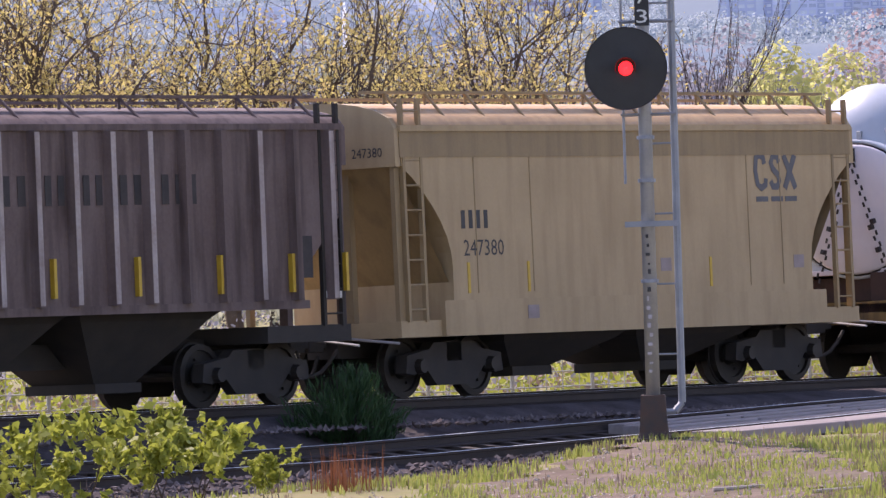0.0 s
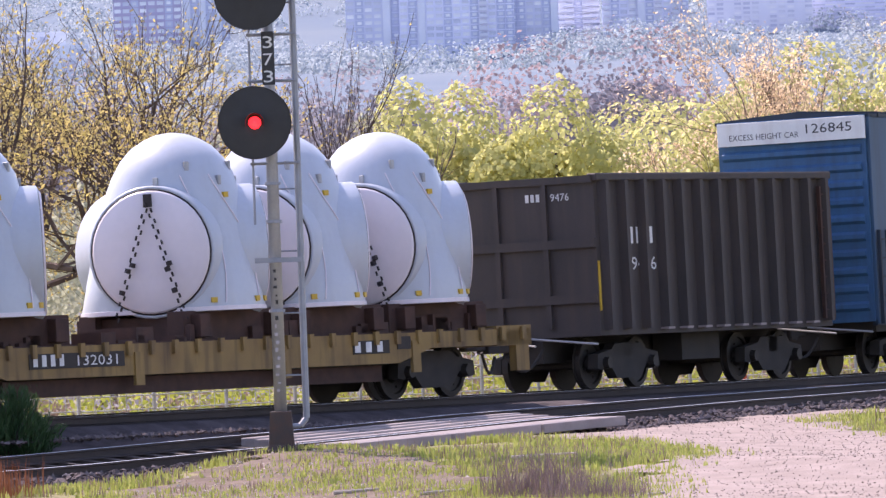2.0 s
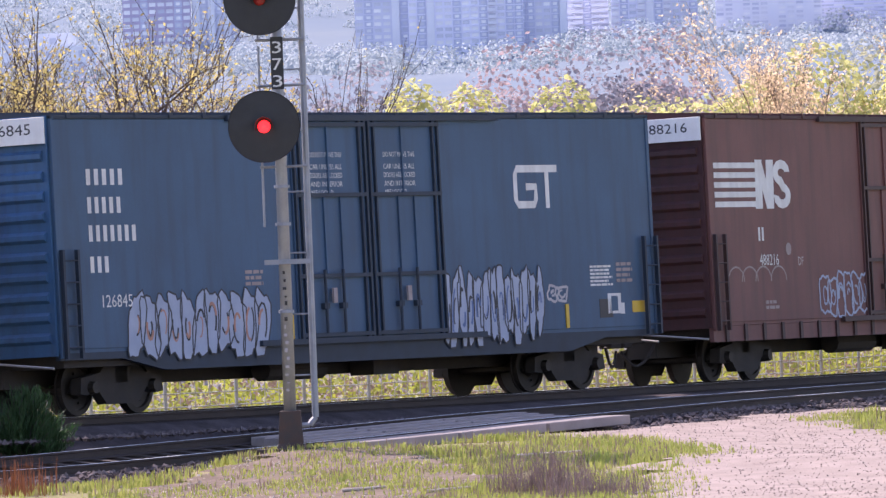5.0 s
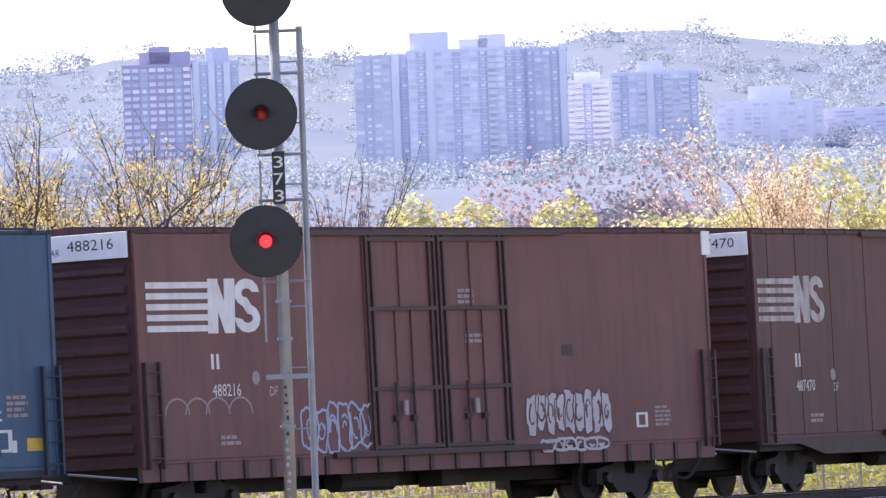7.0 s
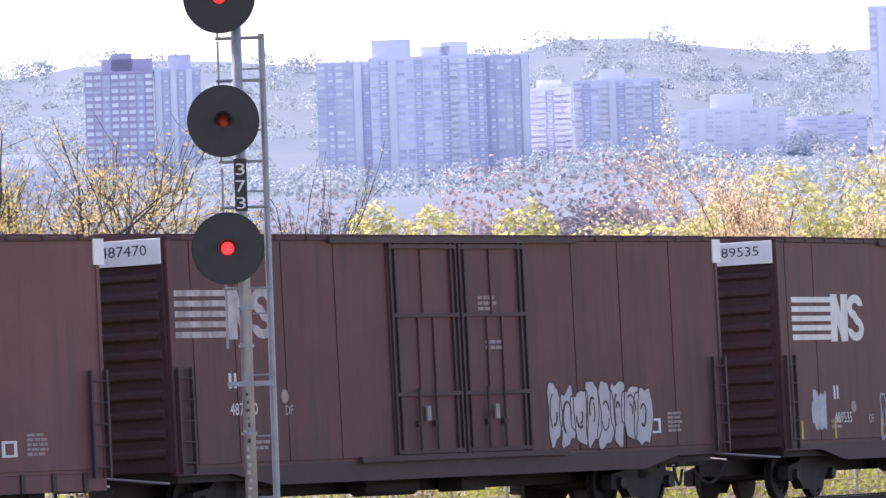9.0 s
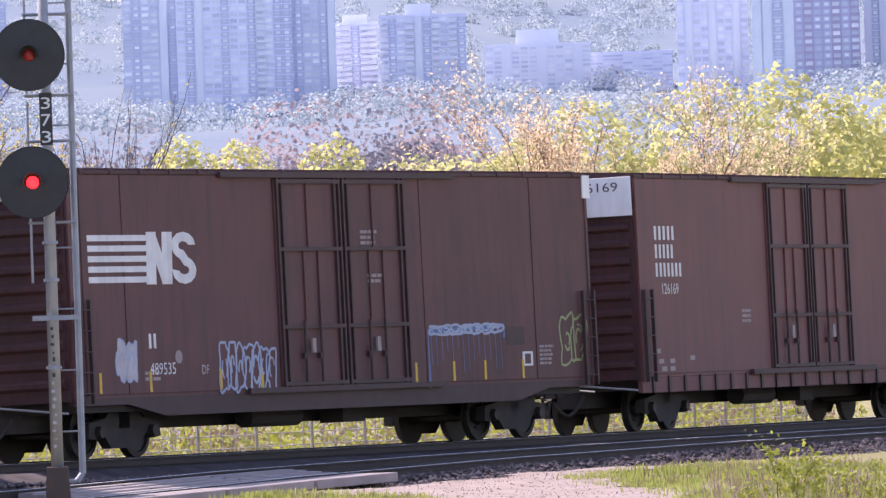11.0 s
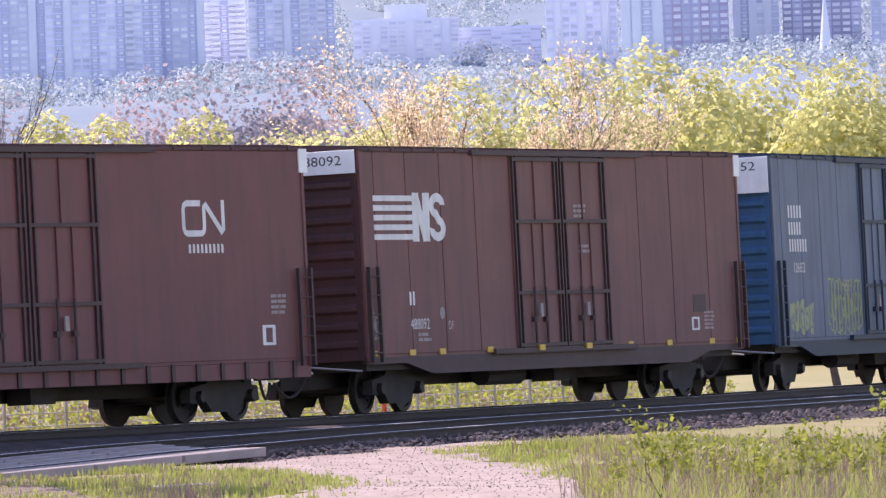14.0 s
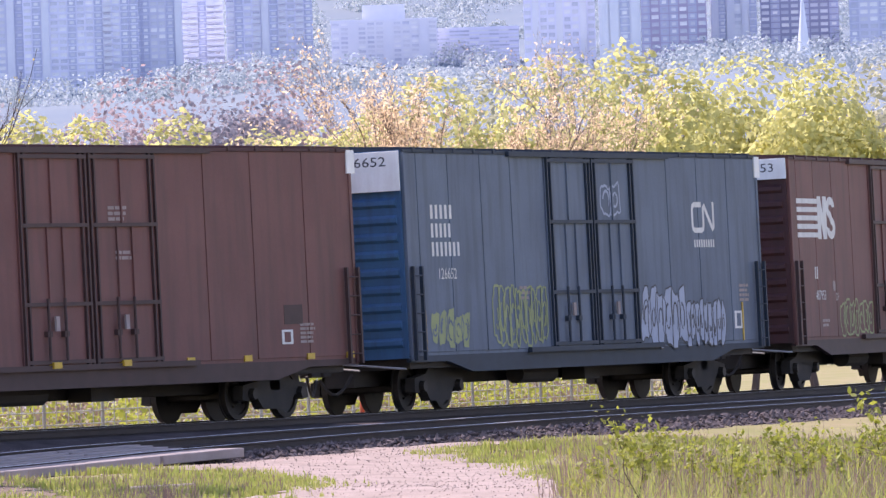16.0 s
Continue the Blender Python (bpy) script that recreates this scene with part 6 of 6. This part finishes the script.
# ---- small growth near the camera side ----
def tufts(name, n, place, height, mat, seed, label, width=0.012, lean=0.35, category="grass"):
    rg = np.random.default_rng(seed)
    v, f = [], []
    for _ in range(n):
        x, y = place(rg)
        z = ground_z(x, y)
        for _ in range(4):
            a = rg.random() * 6.283
            h = height * (0.4 + 0.8 * rg.random())
            dx, dy = math.cos(a), math.sin(a)
            bx, by = x + rg.normal() * 0.08, y + rg.normal() * 0.08
            ln = lean * h * rg.random()
            k = len(v)
            w = width * (0.7 + 0.6 * rg.random())
            v += [(bx - dy * w, by + dx * w, z - 0.02), (bx + dy * w, by - dx * w, z - 0.02), (bx + dx * ln * 0.4 + dy * w * 0.7, by + dy * ln * 0.4 - dx * w * 0.7, z + h * 0.6), (bx + dx * ln * 0.4 - dy * w * 0.7, by + dy * ln * 0.4 + dx * w * 0.7, z + h * 0.6), (bx + dx * ln, by + dy * ln, z + h)]
            f += [(k, k + 1, k + 2, k + 3), (k + 3, k + 2, k + 4)]
    return tagged(new(name, arrays(name, v, f, mat)), label, category, kind="stuff")


def along(s0, s1, o0, o1):
    def pick(rg):
        p = beside(s0 + (s1 - s0) * rg.random(), o0 + (o1 - o0) * rg.random())
        return p.x, p.y
    return pick


def blob(cx, cy, r):
    def pick(rg):
        a, q = rg.random() * 6.283, r * math.sqrt(rg.random())
        return cx + q * math.cos(a), cy + q * math.sin(a)
    return pick


def meadow(keep, d0=96, d1=150, b0=28.5, b1=42.0):
    """Places on the open ground, off the road and the tracks, kept where the chance for them is met."""
    def pick(rg):
        while True:
            p = away(b0 + (b1 - b0) * rg.random(), d0 + (d1 - d0) * rg.random() ** 0.8)
            s, o = where(p.x, p.y)
            x, y = p.x + 0.5 * noise.noise((p.x * 0.6, p.y * 0.6, 9)), p.y + 0.5 * noise.noise((p.x * 0.6, p.y * 0.6, 19))
            if o > -6.5 or within(ROAD, x, y):
                continue
            chance = keep * (0.32 + 1.6 * noise.noise((p.x * 0.30, p.y * 0.30, 4)) + 0.8 * noise.noise((p.x * 1.3, p.y * 1.3, 7)))
            if within(DIRT, x, y):
                chance *= 0.35
            if rg.random() < chance:
                return p.x, p.y
    return pick


tufts("grass", 30000, meadow(0.8), 0.12, "blade", 1, "short bright spring grass beside the track", width=0.016)
tufts("dry_grass", 5000, meadow(0.4), 0.17, "straw", 2, "dry straw-coloured grass among the green", width=0.010)


def road_rim(rg):
    while True:
        k = int(rg.random() * len(ROAD))
        (x0, y0), (x1, y1) = ROAD[k], ROAD[(k + 1) % len(ROAD)]
        if rg.random() * 14 < math.hypot(x1 - x0, y1 - y0):
            u = rg.random()
            x, y = x0 + (x1 - x0) * u + rg.normal() * 0.35, y0 + (y1 - y0) * u + rg.normal() * 0.35
            if where(x, y)[1] < -6.8:
                return x, y


tufts("verge_grass", 2600, road_rim, 0.13, "blade", 8, "ragged grass along the edge of the gravel road", width=0.014)
p = away(34.97, 119)
tufts("dead_weeds", 130, blob(p.x, p.y, 0.75), 0.72, "dead_stalk", 3, "clump of dead mauve-brown weed stalks", width=0.006, lean=0.7, category="weeds")
p = away(34.6, 117)
tufts("dead_weeds", 120, blob(p.x, p.y, 0.9), 0.4, "dead_stalk", 23, "thin scatter of dead mauve-brown weed stalks", width=0.006, lean=0.7, category="weeds")
p = beside(-19.5, -7.6)
tufts("rusty_weeds", 34, blob(p.x, p.y, 0.45), 0.55, "rusty_stalk", 5, "rust-brown dead stalks by the rail", width=0.008, lean=0.2, category="weeds")


def fore(b0, b1, d0, d1):
    def pick(rg):
        p = away(b0 + (b1 - b0) * rg.random() ** 0.8, d0 + (d1 - d0) * rg.random())
        return p.x, p.y
    return pick


tufts("tall_grass", 2300, fore(32.1, 28.3, 106, 124), 0.72, "blade", 6, "tall yellow-green grass and weeds in the foreground", width=0.012, lean=0.9, category="weeds")
tufts("tall_stalks", 1300, fore(32.2, 28.3, 106, 126), 0.9, "straw", 7, "tall dry stalks among the foreground weeds", width=0.009, lean=0.6, category="weeds")
for k, (b, d, h) in enumerate(((31.55, 112, 2.1), (31.2, 114, 1.6), (30.6, 112, 1.9), (30.1, 115, 1.7), (29.6, 112, 2.2), (31.85, 116, 1.3), (29.1, 114, 2.0), (31.4, 118, 1.5), (30.9, 117, 1.4), (30.35, 118, 1.6), (29.85, 119, 1.5), (29.35, 117, 1.8), (31.0, 110, 1.7))):
    tree(away(b, d), 41 + k % 3, h, "thin weedy shrub with yellow-green shoots", "bark_dark", "leaf", k * 70, "weedy shrubs in the foreground", "shrub", sink=0.3, levels=4, leaves=2, leaf=0.035, spread_=0.35, unit=1.8, trunk=0.008)
for k, (s, o, h) in enumerate(((-26.6, -9.2, 2.0), (-25.4, -9.4, 1.9), (-24.2, -9.0, 1.7), (-27.8, -9.4, 1.9), (-25.9, -10.4, 1.7), (-24.6, -10.6, 1.3), (-28.6, -8.8, 1.8), (-27.2, -10.6, 1.6), (-23.6, -9.6, 1.1))):
    p = beside(s, o)
    tree(p, 51 + k % 3, h, "leafy yellow-green shrub beside the near rail", "bark_dark", "leaf", k * 50, "leafy shrubs by the near rail", "shrub", sink=0.4, levels=5, leaves=3, leaf=0.042, spread_=0.46, unit=1.4, trunk=0.009, split=2)


def juniper(at, seed, height, width, label):
    """A low bush of arching sprays set with fine needles."""
    rng = np.random.default_rng(seed)
    th = empty("juniper_bush", label, "bush")
    th.matrix_basis = pose(at.x, at.y, ground_z(at.x, at.y) - 0.05)
    wood, P, O = B(), [], []
    for i in range(90):
        a, reach, rise = rng.random() * 6.283, width * 0.5 * rng.random() ** 0.6, height * (0.45 + 0.55 * rng.random())
        rise *= 1 - 0.45 * (reach / (width * 0.5)) ** 2
        tip = np.array((math.cos(a) * reach, math.sin(a) * reach, rise))
        mid = tip * np.array((0.35, 0.35, 0.6))
        tube(wood, (0, 0, 0), tuple(mid), 0.02, 0.012, 5)
        tube(wood, tuple(mid), tuple(tip), 0.012, 0.004, 4)
        u = rng.random((110, 1)) ** 0.7
        P.append(mid * (1 - u) + tip * u + rng.normal(size=(110, 3)) * 0.045)
        O.append(np.repeat(((tip - mid) / np.linalg.norm(tip - mid))[None], 110, 0))
    v, f = quads(np.concatenate(P), 0.075, rng, 0.12, np.concatenate(O), True)
    part("branches", wood, "bark_dark", th)
    part("needles", arrays("needles", v, f, "leaf_dark"), "leaf_dark", th)


juniper(beside(-13.3, -2.62), 77, 1.65, 1.9, "low dark green juniper bush between the tracks")

# loose stones of the near ballast shoulder, chippings, a log
def stones(name, n, place, size, seed, label, mat="stone"):
    rg = np.random.default_rng(seed)
    v, f = [], []
    for _ in range(n):
        x, y, z = place(rg)
        r = size * (0.5 + rg.random())
        k = len(v)
        q = rg.normal(size=(6, 3)) * 0.25 + np.array(((1, 0, 0), (-1, 0, 0), (0, 1, 0), (0, -1, 0), (0, 0, 0.8), (0, 0, -0.8)))
        v += [(x + a * r, y + b * r, z + c * r) for a, b, c in q]
        f += [(k, k + 2, k + 4), (k + 2, k + 1, k + 4), (k + 1, k + 3, k + 4), (k + 3, k, k + 4), (k + 2, k, k + 5), (k + 1, k + 2, k + 5), (k + 3, k + 1, k + 5), (k, k + 3, k + 5)]
    return tagged(new(name, arrays(name, v, f, mat)), label, "stones", kind="stuff")


def shoulder(rg):
    s, o = -32 + 75 * rg.random(), -5.4 - 1.7 * rg.random()
    p = beside(s, o)
    return p.x, p.y, near_rail_z(s) - 0.13 - 0.27 * max(0, (-o - 5.5) / 0.9)


def scatter(rg):
    while True:
        p = away(28.5 + 13.5 * rg.random(), 98 + 45 * rg.random())
        if where(p.x, p.y)[1] < -6.5 and (within(DIRT, p.x, p.y) or rg.random() < 0.12):
            return p.x, p.y, ground_z(p.x, p.y) + 0.03


def between(rg):
    s, o = -34 + 75 * rg.random(), -2.0 - 1.4 * rg.random()
    p = beside(s, o)
    return p.x, p.y, max(ground_z(p.x, p.y), -0.34) + 0.02


stones("ballast_stones", 9000, shoulder, 0.045, 11, "grey-mauve broken stone on the ballast shoulder")
stones("ballast_between", 4000, between, 0.045, 14, "dark broken stone between the tracks")
stones("chippings", 2600, scatter, 0.026, 12, "pale chippings on the bare ground", "wood_pale")


def on_road(rg):
    while True:
        p = away(28.8 + 8 * rg.random(), 100 + 52 * rg.random())
        if within(ROAD, p.x, p.y):
            return p.x, p.y, ground_z(p.x, p.y) + 0.055


stones("road_stones", 5000, on_road, 0.012, 13, "loose pinkish gravel lying on the road", "gravel")
log = tagged(new("log", finish(tube(tube(B(), (-0.85, 0, 0), (0.1, 0.04, 0.02), 0.085, 0.075, 10), (0.05, 0.03, 0.02), (0.8, -0.08, 0.0), 0.07, 0.04, 10), "log", "wood_pale")), "short bleached log on the bare dirt", "log")
p = away(36.72, 117.5)
log.matrix_basis = pose(p.x, p.y, ground_z(p.x, p.y) + 0.06, 0, 0, -54)
for k, (b, d, ln) in enumerate(((34.9, 127, 1.0), (36.2, 121, 0.7), (35.6, 120, 0.8), (34.2, 117, 0.9))):
    p = away(b, d)
    st = tagged(new("stick", finish(tube(B(), (-ln / 2, 0, 0), (ln / 2, 0.1, 0.03), 0.03, 0.018, 7), "stick", "wood_pale")), "bleached dead branch lying on the grass", "branch", "fallen branches")
    st.matrix_basis = pose(p.x, p.y, ground_z(p.x, p.y) + 0.05, 0, 0, -54 + 15 * k)


def motions():
    # place of the first blue car's middle along the track
    ts = (0.0, 1.0, 2.5, 3.2, 5.5, 7.0, 10.5, 12.5, 14.5, 16.0)
    ss = (44.95, 35.63, 21.66, 15.14, -6.28, -20.31, -52.74, -70.98, -88.82, -102.47)
    def lead(t):
        return float(np.interp(t, ts, ss))
    def lean(s):
        return float(np.interp(s, (-22, -6), (0.6, 1.15)))
    def at(s, half):
        a, b = track(s - half)[0], track(s + half)[0]
        m = (a + b) / 2
        return pose(m.x, m.y, 0, 0, 0, math.degrees(math.atan2(b.y - a.y, b.x - a.x))) @ pose(0, 0, 0, -lean(s), 0, 0)
    times = [i * 0.5 for i in range(33)]
    for car, gap, half in cars:
        walk(car, [(t, at(lead(t) + gap, half)) for t in times])
    for hub, x, turn in hub_things:
        walk(hub, [(t, at(lead(t) - 32.55, 7.3) @ pose(x, 0, 1.66, 0, 0, turn)) for t in times])
    # wheels roll: under a right angle from row to row
    steps = [i / 15 for i in range(241)]
    for w, x in AXLES:
        walk(w, [(t, pose(x, 0, 0.457, 0, math.degrees((lead(t) - lead(0)) / 0.457) % 360, 0)) for t in steps])


motions()
